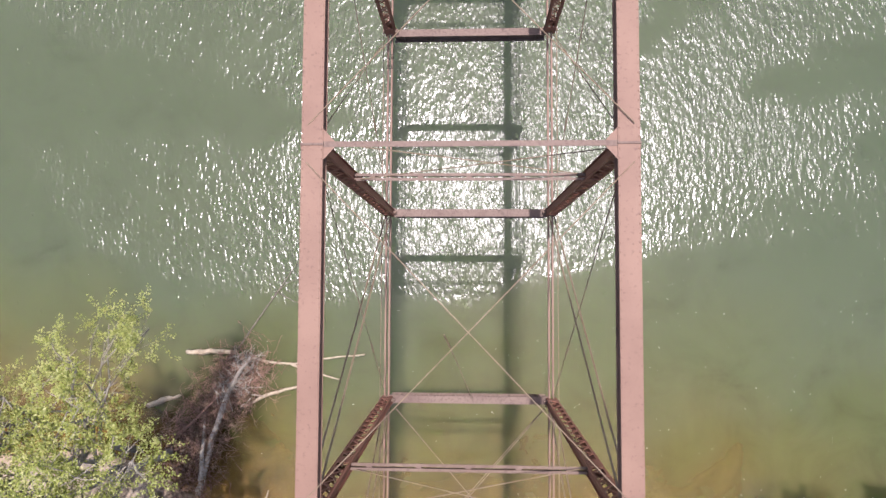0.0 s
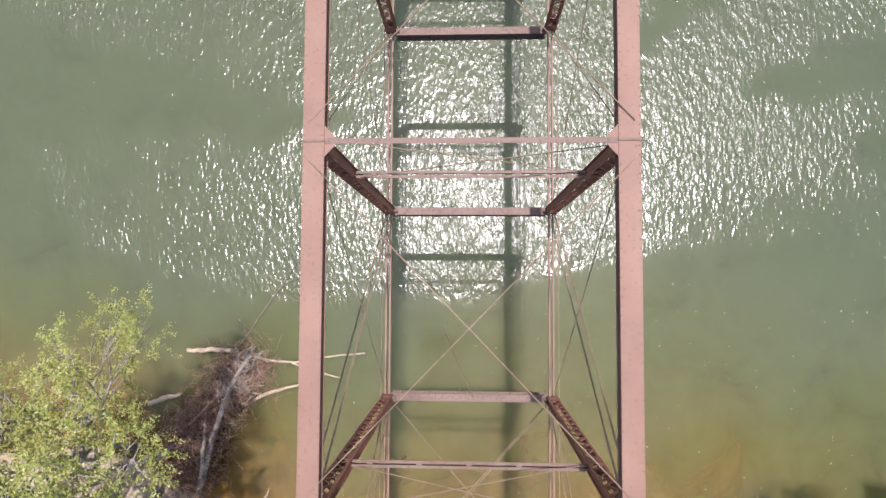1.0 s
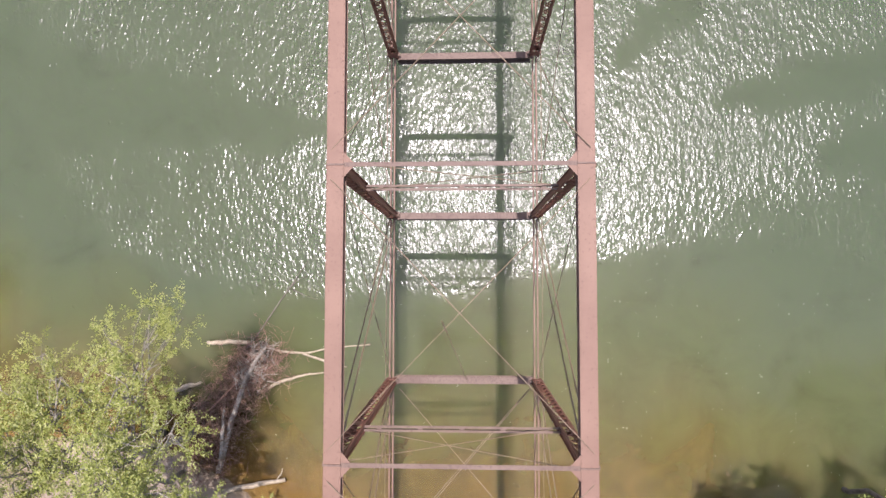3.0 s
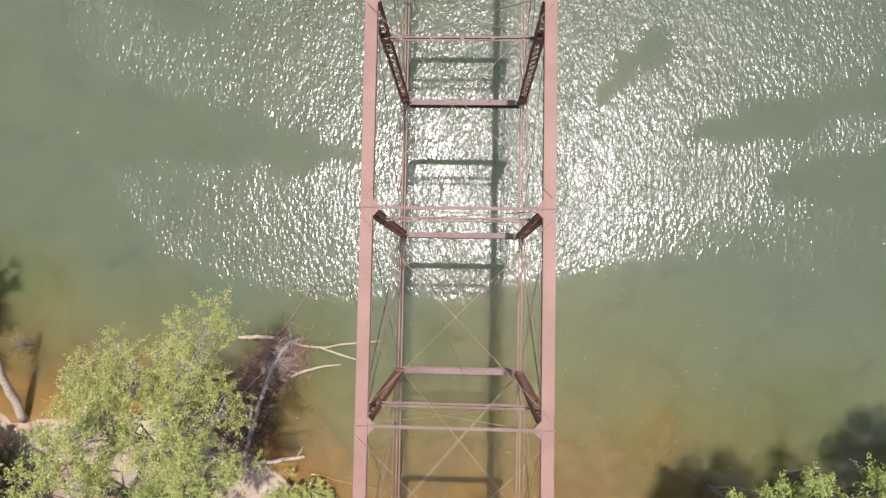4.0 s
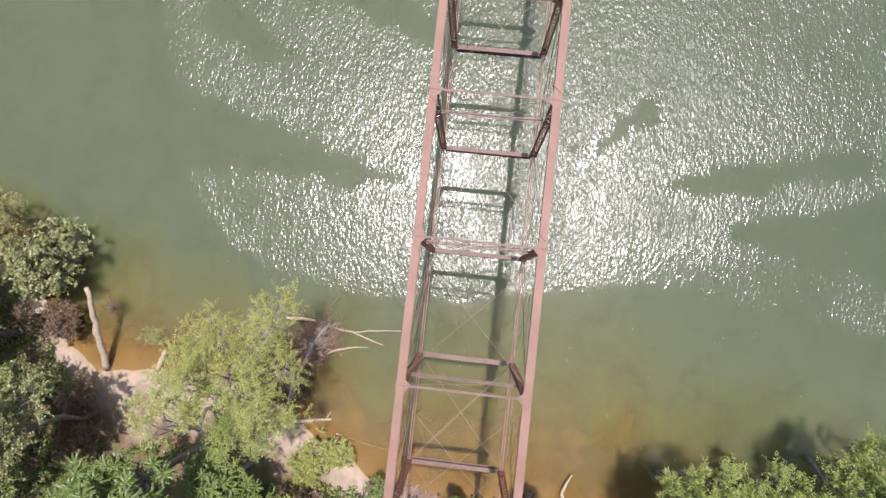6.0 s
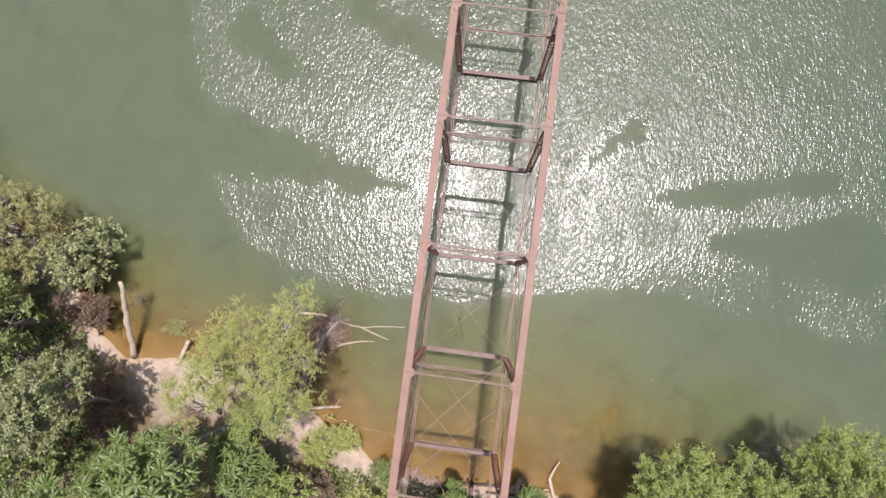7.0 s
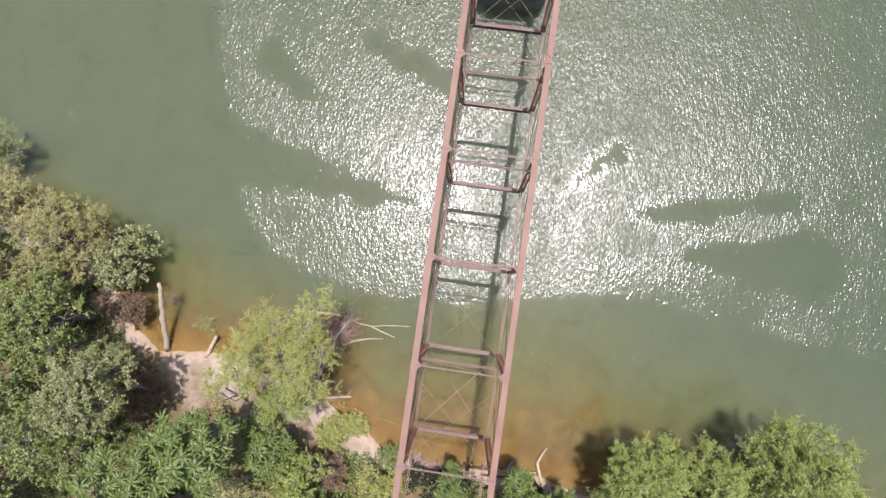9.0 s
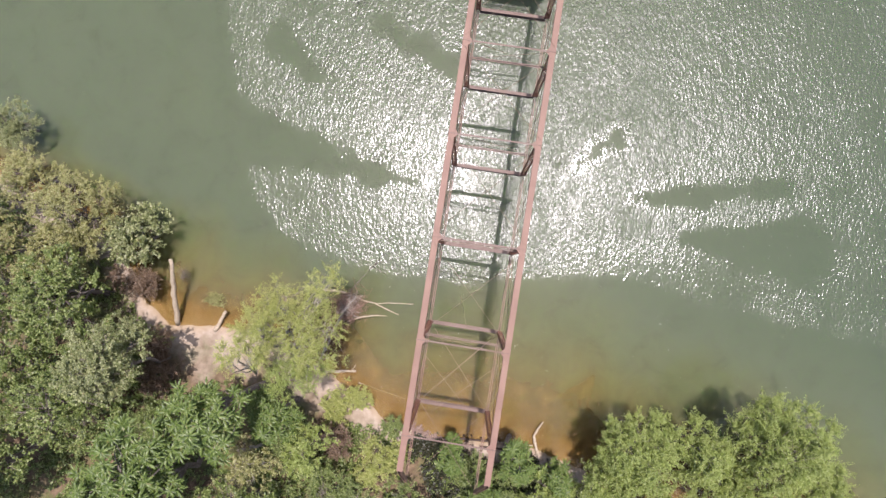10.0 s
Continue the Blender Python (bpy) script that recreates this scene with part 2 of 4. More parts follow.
def leaf_material(name, dark, mid, light, dry=(0.15, 0.12, 0.045), drypart=0.04):
    m, n, l = material(name)
    geo = n.new("ShaderNodeNewGeometry")
    col = ramp(n, l, geo.outputs["Random Per Island"], [(0.0, dark), (0.5, mid), (1.0 - drypart * 1.2, light), (1.0, dry)]).outputs[0]
    clump = noise_tex(n, l, coords(n, l), 0.9, 3)
    col = mixcol(n, l, math_node(n, l, 'MULTIPLY', clump.outputs[0], 0.3), col, dark)
    dif = n.new("ShaderNodeBsdfDiffuse")
    l.new(col, dif.inputs[0])
    tra = n.new("ShaderNodeBsdfTranslucent")
    l.new(mixcol(n, l, 0.5, col, light), tra.inputs[0])
    glo = n.new("ShaderNodeBsdfGlossy")
    glo.inputs["Roughness"].default_value = 0.45
    a, b = n.new("ShaderNodeMixShader"), n.new("ShaderNodeMixShader")
    a.inputs[0].default_value, b.inputs[0].default_value = 0.42, 0.02
    l.new(dif.outputs[0], a.inputs[1]), l.new(tra.outputs[0], a.inputs[2])
    l.new(a.outputs[0], b.inputs[1]), l.new(glo.outputs[0], b.inputs[2])
    out(n, l, b.outputs[0])
    return m


LEAF_WILLOW = leaf_material("yellow_green_leaves", (0.125, 0.155, 0.028), (0.25, 0.283, 0.062), (0.41, 0.405, 0.165))
LEAF_BRIGHT = leaf_material("bright_green_leaves", (0.098, 0.134, 0.023), (0.192, 0.246, 0.054), (0.32, 0.362, 0.122))
LEAF_DEEP = leaf_material("deep_green_leaves", (0.042, 0.064, 0.013), (0.122, 0.166, 0.038), (0.285, 0.325, 0.122))
LEAF_SUMAC = leaf_material("sumac_leaves", (0.038, 0.064, 0.011), (0.088, 0.134, 0.026), (0.158, 0.206, 0.056))
# near-black leaf tones that carry the shade below the bridge end
LEAF_SHADE = leaf_material("bank_shade_leaves", (0.014, 0.016, 0.007), (0.03, 0.034, 0.014), (0.055, 0.058, 0.026), (0.06, 0.04, 0.022), 0.1)
LEAF_GREY = leaf_material("grey_green_leaves", (0.062, 0.080, 0.024), (0.165, 0.190, 0.070), (0.37, 0.38, 0.195))
LEAF_DRY = leaf_material("dry_olive_leaves", (0.118, 0.120, 0.034), (0.235, 0.240, 0.082), (0.38, 0.375, 0.175), (0.28, 0.21, 0.11), 0.1)
LEAF_BROWN = leaf_material("withered_brown_leaves", (0.066, 0.043, 0.026), (0.145, 0.097, 0.06), (0.25, 0.178, 0.115), (0.21, 0.165, 0.10), 0.1)


# ---------- building helpers ----------
def part(name, bm, mat, parent=None, label=""):
    me = bpy.data.meshes.new(name)
    bm.to_mesh(me)
    bm.free()
    me.materials.append(mat)
    ob = new(name, me)
    ob.parent = parent
    return tagged(ob, label)


def raw_part(name, verts, faces, mat, parent=None, label="", smooth=False):
    me = bpy.data.meshes.new(name)
    me.from_pydata(verts, [], faces)
    me.materials.append(mat)
    if smooth:
        me.polygons.foreach_set("use_smooth", [True] * len(me.polygons))
    me.update()
    ob = new(name, me)
    ob.parent = parent
    return tagged(ob, label)


def thing(name, place=(0, 0, 0)):
    e = new(name)
    e.empty_display_size = 0.2
    e.location = place
    return e


def bar(bm, a, b, w, h, up=(0, 0, 1), taper=1.0):
    """A box from a to b, w across and h along up."""
    a, b, up = Vector(a), Vector(b), Vector(up)
    d = (b - a).normalized()
    side = d.cross(up).normalized()
    top = side.cross(d).normalized()
    ring = []
    for p, k in ((a, 1.0), (b, taper)):
        ring.append([bm.verts.new(p + side * (sx * w * k / 2) + top * (sz * h * k / 2)) for sx, sz in ((-1, -1), (1, -1), (1, 1), (-1, 1))])
    for i in range(4):
        j = (i + 1) % 4
        bm.faces.new((ring[0][i], ring[0][j], ring[1][j], ring[1][i]))
    bm.faces.new(ring[0][::-1]), bm.faces.new(ring[1])


def profile(bm, a, b, outline, up=(0, 0, 1)):
    """A closed outline of (across, along up) pairs drawn out from a to b."""
    a, b, up = Vector(a), Vector(b), Vector(up)
    d = (b - a).normalized()
    side = d.cross(up).normalized()
    top = side.cross(d).normalized()
    rings = [[bm.verts.new(p + side * u + top * v) for u, v in outline] for p in (a, b)]
    n = len(outline)
    for i in range(n):
        j = (i + 1) % n
        bm.faces.new((rings[0][i], rings[0][j], rings[1][j], rings[1][i]))
    bm.faces.new(rings[0][::-1]), bm.faces.new(rings[1])
    bmesh.ops.recalc_face_normals(bm, faces=bm.faces)


def channel(w, h, t, turn=1):
    """Outline of a channel h deep with flanges w wide, opening to +across (turn 1) or -across."""
    return [(turn * u, v) for u, v in ((0, -h / 2), (w, -h / 2), (w, -h / 2 + t), (t, -h / 2 + t), (t, h / 2 - t), (w, h / 2 - t), (w, h / 2), (0, h / 2))]


def rod(bm, a, b, r, sides=6, sag=0.0, steps=1, r2=None):
    """A round rod from a to b that may sag."""
    a, b = Vector(a), Vector(b)
    r2 = r if r2 is None else r2
    d = (b - a).normalized()
    side = d.orthogonal().normalized()
    top = d.cross(side)
    rings = []
    for k in range(steps + 1):
        f = k / steps
        p = a.lerp(b, f) - Vector((0, 0, sag * 4 * f * (1 - f)))
        rr = r + (r2 - r) * f
        rings.append([bm.verts.new(p + side * (rr * math.cos(i * math.tau / sides)) + top * (rr * math.sin(i * math.tau / sides))) for i in range(sides)])
    for u, v in zip(rings, rings[1:]):
        for i in range(sides):
            j = (i + 1) % sides
            bm.faces.new((u[i], u[j], v[j], v[i]))
    bm.faces.new(rings[0][::-1]), bm.faces.new(rings[-1])


def tube(points, radii, sides=7):
    """Verts and faces of a tapering tube along points."""
    pts = [Vector(p) for p in points]
    verts, faces = [], []
    side = None
    for i, p in enumerate(pts):
        d = (pts[min(i + 1, len(pts) - 1)] - pts[max(i - 1, 0)]).normalized()
        side = d.orthogonal().normalized() if side is None else (side - d * side.dot(d)).normalized()
        top = d.cross(side)
        for k in range(sides):
            a = k * math.tau / sides
            verts.append(p + (side * math.cos(a) + top * math.sin(a)) * radii[i])
    for i in range(len(pts) - 1):
        for k in range(sides):
            j = (k + 1) % sides
            faces.append((i * sides + k, i * sides + j, (i + 1) * sides + j, (i + 1) * sides + k))
    faces.append(tuple(range(sides))[::-1])
    faces.append(tuple((len(pts) - 1) * sides + k for k in range(sides)))
    return verts, faces


# ---------- ground and water ----------
def spread(lo, hi, step, far):
    near = list(np.arange(lo, hi + 1e-6, step))
    outer = [30, 80, 200, 600, far]
    return [lo - v for v in outer[::-1]] + near + [hi + v for v in outer]


def sheet(name, xs, ys, height, mat, attributes=()):
    nx, ny = len(xs), len(ys)
    verts = [(x, y, height(x, y)) for y in ys for x in xs]
    faces = [(j * nx + i, j * nx + i + 1, (j + 1) * nx + i + 1, (j + 1) * nx + i) for j in range(ny - 1) for i in range(nx - 1)]
    ob = raw_part(name, verts, faces, mat, None, "", True)
    for key, fn in attributes:
        at = ob.data.attributes.new(key, 'FLOAT', 'POINT')
        at.data.foreach_set("value", [fn(v[0], v[1]) for v in verts])
    return ob


tagged(sheet("ground", spread(-56, 50, 0.5, 2000), spread(-46, 40, 0.5, 2000), ground_z, MAT_GROUND),
       "pale sandy river bank and brown silty river bed", "ground", kind="structure")
tagged(sheet("water", spread(-56, 50, 0.5, 1900), [-44 + 0.5 * k for k in range(170)] + [45, 52, 58, 64, 70],
             lambda x, y: 0.0, MAT_WATER, (("depth", lambda x, y: max(0.0, -ground_z(x, y))), ("ripple", ripple))),
       "murky green river water, wind-rippled and glittering in the sun", "water", kind="structure")

# ---------- the truss bridge ----------
PAN, ZT, ZB, HALF = 5.76, 16.93, 7.5, 2.5
FIRST, LAST = 0, 7                                  # panel points
NUDGE = {0: 0.12, 1: -0.17, 3: 0.24, 4: -0.11}               # top joints out of line with their posts


def ytop(i):
    return PAN * (i - 2) + NUDGE.get(i, 0.0)


def ybot(i):
    return PAN * (i - 2)


bridge = tagged(thing("truss_bridge"), "rusty pink-painted steel truss bridge without deck, spanning the river", "bridge")


def rivet_rows(bm, x0, x1, y0, y1, z, pitch=0.145, r=0.014):
    n = int((y1 - y0) / pitch)
    for k in range(n):
        y = y0 + (k + 0.5) * (y1 - y0) / n
        for x in (x0, x1):
            c = bm.verts.new((x, y, z + r * 0.8))
            ring = [bm.verts.new((x + r * math.cos(a), y + r * math.sin(a), z)) for a in (0, 1.257, 2.513, 3.770, 5.027)]
            for i in range(5):
                bm.faces.new((c, ring[i], ring[(i + 1) % 5]))


def top_chord(s, y0, y1):
    x = s * HALF
    bm = bmesh.new()
    bar(bm, (x, y0 + 0.012, ZT), (x, y1 - 0.012, ZT), 0.345, 0.016)               # cover plate
    ob = part("top_chord", bm, MAT_PAINT, bridge)
    for k in (-1, 1):
        bm = bmesh.new()
        profile(bm, (x + k * 0.115, y0 + 0.012, ZT - 0.135), (x + k * 0.115, y1 - 0.012, ZT - 0.135), channel(0.06, 0.25, 0.014, k))
        part("side_channel", bm, MAT_PAINT, ob)
    bm = bmesh.new()
    rivet_rows(bm, x - 0.15, x + 0.15, y0 + 0.02, y1 - 0.02, ZT + 0.008)
    tagged(part("rivet", bm, MAT_PAINT, ob), "rows of small rivet heads", kind="stuff")
    n = int((y1 - y0) / 0.45)
    bm = bmesh.new()
    for k in range(n):                                                            # lacing under the box
        ya, yb = y0 + 0.1 + k * 0.45, y0 + 0.1 + (k + 1) * 0.45
        p, q = (-0.14, 0.14) if k % 2 else (0.14, -0.14)
        bar(bm, (x + p, ya, ZT - 0.268), (x + q, yb, ZT - 0.268), 0.05, 0.01)
    tagged(part("lacing", bm, MAT_RUST, ob), kind="stuff")


def gusset(s, i):
    x, y = s * HALF, ytop(i)
    bm = bmesh.new()
    inner = -s
    pts = [(x + inner * 0.17, y - 0.26), (x + inner * 0.36, y - 0.05), (x + inner * 0.36, y + 0.05), (x + inner * 0.17, y + 0.26)]
    lo = [bm.verts.new((px, py, ZT - 0.03)) for px, py in pts]
    hi = [bm.verts.new((px, py, ZT - 0.012)) for px, py in pts]
    for k in range(4):
        j = (k + 1) % 4
        bm.faces.new((lo[k], lo[j], hi[j], hi[k]))
    bm.faces.new(lo[::-1]), bm.faces.new(hi)
    bmesh.ops.recalc_face_normals(bm, faces=bm.faces)
    plate = part("gusset_plate", bm, MAT_PAINT, bridge)
    bm = bmesh.new()
    bar(bm, (x - 0.185, y, ZT + 0.004), (x + 0.185, y, ZT + 0.004), 0.035, 0.05)
    part("splice_angle", bm, MAT_RUST, bridge)
    bm = bmesh.new()
    rod(bm, (x - 0.22, y - 0.02, ZT - 0.16), (x + 0.22, y - 0.02, ZT - 0.16), 0.05, 8)
    part("pin", bm, MAT_RUST, bridge)


def post(s, i):
    x = s * HALF
    yt, yb = ytop(i), ybot(i)

    def along(z):
        return yb + (yt - yb) * (z - ZB) / (ZT - ZB)
    ob = tagged(thing("post"))
    ob.parent = bridge
    for k in (-1, 1):                                 # two channels, tied by batten plates and lacing
        bm = bmesh.new()
        profile(bm, (x + k * 0.112, yt, ZT - 0.26), (x + k * 0.112, yb, ZB), channel(0.055, 0.20, 0.013, k), (0, 1, 0))
        part("channel", bm, MAT_POST, ob)
    for z in (ZT - 0.55, ZB + 0.35, 14.0):
        for f in (-1, 1):
            bm = bmesh.new()
            bar(bm, (x, along(z) + f * 0.108, z - 0.2), (x, along(z) + f * 0.108, z + 0.2), 0.23, 0.01, (0, 1, 0))
            part("batten_plate", bm, MAT_POST, ob)
    bm = bmesh.new()
    n = 36
    for k in range(n):
        z0 = ZB + 0.5 + k * (ZT - ZB - 1.1) / n
        z1 = z0 + (ZT - ZB - 1.1) / n
        for f in (-1, 1):
            p, q = (-0.1, 0.1) if (k % 2) ^ (f > 0) else (0.1, -0.1)
            bar(bm, (x + p, along(z0) + f * 0.108, z0), (x + q, along(z1) + f * 0.108, z1), 0.045, 0.01, (0, 1, 0))
    tagged(part("lacing", bm, MAT_POST, ob), kind="stuff")


def top_strut(i):
    y = ytop(i)
    bm = bmesh.new()
    profile(bm, (-HALF + 0.17, y, ZT - 0.045), (HALF - 0.17, y, ZT - 0.045),
            [(-0.045, 0.03), (-0.045, 0.042), (0.045, 0.042), (0.045, 0.03), (0.006, 0.03), (0.006, -0.045), (-0.006, -0.045), (-0.006, 0.03)])
    part("top_strut", bm, MAT_RUST, bridge)


def sway_strut(i):
    z = 14.0
    y = ybot(i) + (ytop(i) - ybot(i)) * (z - ZB) / (ZT - ZB) - 0.02
    ob = thing("sway_strut")
    ob.parent = bridge
    for k in (-1, 1):                                 # two angles with spacers between
        bm = bmesh.new()
        profile(bm, (-HALF + 0.13, y + k * 0.018, z), (HALF - 0.13, y + k * 0.018, z),
                [(0, -0.05), (0, 0.04), (-k * 0.058, 0.04), (-k * 0.058, 0.03), (-k * 0.01, 0.03), (-k * 0.01, -0.05)])
        part("angle", bm, MAT_RUST, ob)
    for k in range(5):
        bm = bmesh.new()
        xx = -2.0 + k * 1.0
        bar(bm, (xx - 0.06, y, z), (xx + 0.06, y, z), 0.034, 0.06)
        part("spacer", bm, MAT_RUST, ob)
    for s in (-1, 1):                                 # crossed rods up to the top strut
        bm = bmesh.new()
        rod(bm, (s * (HALF - 0.25), y + s * 0.05, z + 0.06), (-s * (HALF - 0.2), ytop(i) + s * 0.05, ZT - 0.1), 0.011, 5)
        part("sway_rod", bm, MAT_ROD, bridge)


def floor_beam(i):
    y = ybot(i)
    bm = bmesh.new()
    w, d, t = 0.115, 0.24, 0.018
    profile(bm, (-HALF + 0.09, y, ZB - 0.22), (HALF - 0.09, y, ZB - 0.22),
            [(-w, d - t), (-w, d), (w, d), (w, d - t), (t / 2, d - t), (t / 2, -d + t), (w, -d + t), (w, -d), (-w, -d), (-w, -d + t), (-t / 2, -d + t), (-t / 2, d - t)])
    ob = part("floor_beam", bm, MAT_RUST, bridge)
    for k in range(6):
        xx = -2.1 + k * 0.84
        for f in (-1, 1):
            bm = bmesh.new()
            bar(bm, (xx, y + f * 0.06, ZB - 0.44), (xx, y + f * 0.06, ZB), 0.012, 0.09, (0, 1, 0))
            part("stiffener", bm, MAT_RUST, ob)
    bm = bmesh.new()
    for f in (-1, 1):
        for k in range(30):
            xx = -2.3 + k * 4.6 / 29
            rivet_rows(bm, xx, xx, y + f * 0.085 - 0.01, y + f * 0.085 + 0.01, ZB + 0.021, 0.02, 0.014)
    tagged(part("rivet", bm, MAT_RUST, ob), kind="stuff")
    for s in (-1, 1):                                 # hanger and pin at each end
        bm = bmesh.new()
        rod(bm, (s * (HALF - 0.24), y, ZB + 0.14), (s * (HALF + 0.24), y, ZB + 0.14), 0.055, 8)
        part("pin", bm, MAT_RUST, bridge)
        bm = bmesh.new()
        bar(bm, (s * (HALF - 0.11), y - 0.14, ZB + 0.045), (s * (HALF - 0.11), y + 0.14, ZB + 0.045), 0.20, 0.02)
        part("hanger_plate", bm, MAT_RUST, bridge)


def eyebar(x, y0, y1, z):
    bm = bmesh.new()
    bar(bm, (x, y0, z), (x, y1, z), 0.05, 0.11)
    for y in (y0, y1):
        rod(bm, (x - 0.028, y, z), (x + 0.028, y, z), 0.12, 10)
    part("eyebar", bm, MAT_PAINT, bridge)


def diagonals(s, i):
    """Main bars fall towards midspan; thin counter rods with turnbuckles cross them in the middle panels."""
    x = s * HALF
    up, dn = (i, i + 1) if i < 2 else (i + 1, i)
    lean = 0.1 if i < 2 else -0.1
    if i != 2:
        for off in (-0.075, 0.075):                   # paired main bars
            bm = bmesh.new()
            bar(bm, (x + off, ytop(up) + lean, ZT - 0.16), (x + off, ybot(dn), ZB + 0.14), 0.016, 0.034, (1, 0, 0))
            part("diagonal_bar", bm, MAT_ROD, bridge)
    for a, b in ((dn, up), (up, dn)) if i == 2 else ((dn, up),):
        bm = bmesh.new()
        top, foot = Vector((x + 0.01, ytop(a) + (0.1 if a < b else -0.1), ZT - 0.16)), Vector((x + 0.01, ybot(b), ZB + 0.14))
        rod(bm, top, foot, 0.011, 6)
        rod(bm, foot.lerp(top, 0.35), foot.lerp(top, 0.31), 0.024, 6)
        part("counter_rod", bm, MAT_ROD, bridge)


def laterals(i, z, radius, ends, sag, name):
    for s in (-1, 1):
        bm = bmesh.new()
        a = (s * (HALF + ends), (ytop if z > 10 else ybot)(i) + 0.30, z + s * 0.02)
        b = (-s * (HALF + ends), (ytop if z > 10 else ybot)(i + 1) - 0.30, z + s * 0.02)
        rod(bm, a, b, radius, 6, sag, 6)
        part(name, bm, MAT_ROD, bridge)


for i in range(FIRST, LAST):
    for s in (-1, 1):
        top_chord(s, ytop(i), ytop(i + 1))
        for off in (-0.07, 0.05):
            eyebar(s * HALF + off, ybot(i), ybot(i + 1), ZB + 0.14)
        bm = bmesh.new()
        rod(bm, (s * (HALF + 0.24), ybot(i), ZB + 0.02), (s * (HALF + 0.24), ybot(i + 1), ZB + 0.02), 0.014, 6, 0.05, 4)
        part("cable", bm, MAT_ROD, bridge, "thin cable along the chord")
        diagonals(s, i)
    laterals(i, ZT + 0.03, 0.010, 0.08, 0.0, "top_lateral_rod")
    if i in (0, 5, 6):
        laterals(i, ZB - 0.05, 0.014, -0.25, 0.10, "bottom_lateral_rod")
for s in (-1, 1):
    top_chord(s, -13.45, ytop(0))
    end = thing("end_post")                           # leans down to the bank
    end.parent = bridge
    for k in (-1, 1):
        bm = bmesh.new()
        profile(bm, (s * HALF + k * 0.115, -13.45, ZT - 0.12), (s * HALF + k * 0.115, -17.28, ZB), channel(0.06, 0.25, 0.014, k))
        part("channel", bm, MAT_PAINT, end)
    for off in (-0.07, 0.05):
        eyebar(s * HALF + off, -17.28, ybot(0), ZB + 0.14)
for s in (-1, 1):
    bm = bmesh.new()
    rod(bm, (s * (HALF - 0.25), ybot(0) - 0.2, ZB - 0.05), (-s * (HALF - 0.25), -17.0, ZB - 0.05), 0.014, 6, 0.08, 5)
    part("bottom_lateral_rod", bm, MAT_ROD, bridge)
for i in range(FIRST, LAST + 1):
    for s in (-1, 1):
        gusset(s, i)
        post(s, i)
    top_strut(i)
    sway_strut(i) if i > 0 else None
    floor_beam(i)

bm = bmesh.new()                                      # heavier bar beside the lateral rod of the shore panel
bar(bm, (HALF - 0.1, ybot(1) - 0.15, ZB - 0.02), (-HALF + 0.3, ybot(0) + 0.25, ZB - 0.08), 0.022, 0.02)
part("lateral_bar", bm, MAT_ROD, bridge)
bm = bmesh.new()                                      # a broken counter rod hanging on the floor beam
rod(bm, (-0.55, -3.6, 11.2), (0.12, -5.75, ZB + 0.05), 0.011, 6)
rod(bm, (-0.60, -3.45, 11.55), (-0.47, -3.85, 10.8), 0.02, 6)
part("broken_rod", bm, MAT_ROD, bridge, "broken rod hanging loose")

# ---------- trees and bushes ----------
def leaf_mesh(name, v, mat, parent, label=""):
    n = len(v) // 4
    me = bpy.data.meshes.new(name)
    me.vertices.add(n * 4)
    me.vertices.foreach_set("co", np.ascontiguousarray(v, dtype=np.float32).ravel())
    me.loops.add(n * 4)
    me.loops.foreach_set("vertex_index", np.arange(n * 4))
    me.polygons.add(n)
    me.polygons.foreach_set("loop_start", np.arange(n) * 4)
    me.polygons.foreach_set("loop_total", np.full(n, 4))
    me.materials.append(mat)
    me.update()
    ob = new(name, me)
    ob.parent = parent
    return tagged(ob, label)


def leaf_cloud(name, centres, ways, mat, parent, rng, shoots, per, reach, length, width, rise=0.5, label=""):
    """One mesh of many small pointed leaves set along short shoots that spring from the twig ends."""
    centres, ways = np.asarray(centres), np.asarray(ways)
    m = len(centres) * shoots
    base = np.repeat(centres, shoots, axis=0)
    way = np.repeat(ways, shoots, axis=0) * 0.8 + rng.normal(0, 0.75, (m, 3)) + (0, 0, rise)
    way /= np.linalg.norm(way, axis=1, keepdims=True)
    span = reach * rng.uniform(0.5, 1.25, (m, 1))
    n = m * per
    f = rng.uniform(0.05, 1.0, (n, 1))
    c = np.repeat(base, per, axis=0) + np.repeat(way * span, per, axis=0) * f + rng.normal(0, reach * 0.055, (n, 3))
    c[:, 2] -= (0.22 * reach * f[:, 0] ** 2)
    d = rng.normal(0, 0.8, (n, 3)) + np.repeat(way, per, axis=0) * 0.5
    d[:, 2] = d[:, 2] * 0.5 - 0.1
    d /= np.linalg.norm(d, axis=1, keepdims=True)
    up = rng.normal(0, 0.5, (n, 3)) + (0, 0, 1.0)
    side = np.cross(d, up)
    side /= np.linalg.norm(side, axis=1, keepdims=True) + 1e-9
    size = rng.uniform(0.65, 1.3, (n, 1))
    le, wi = length * size, width * size
    nor = np.cross(side, d)
    v = np.stack([c, c + d * le * 0.45 + side * wi * 0.5 + nor * wi * 0.12, c + d * le, c + d * le * 0.45 - side * wi * 0.5 + nor * wi * 0.12], 1).reshape(-1, 3)
    return leaf_mesh(name, v, mat, parent, label)


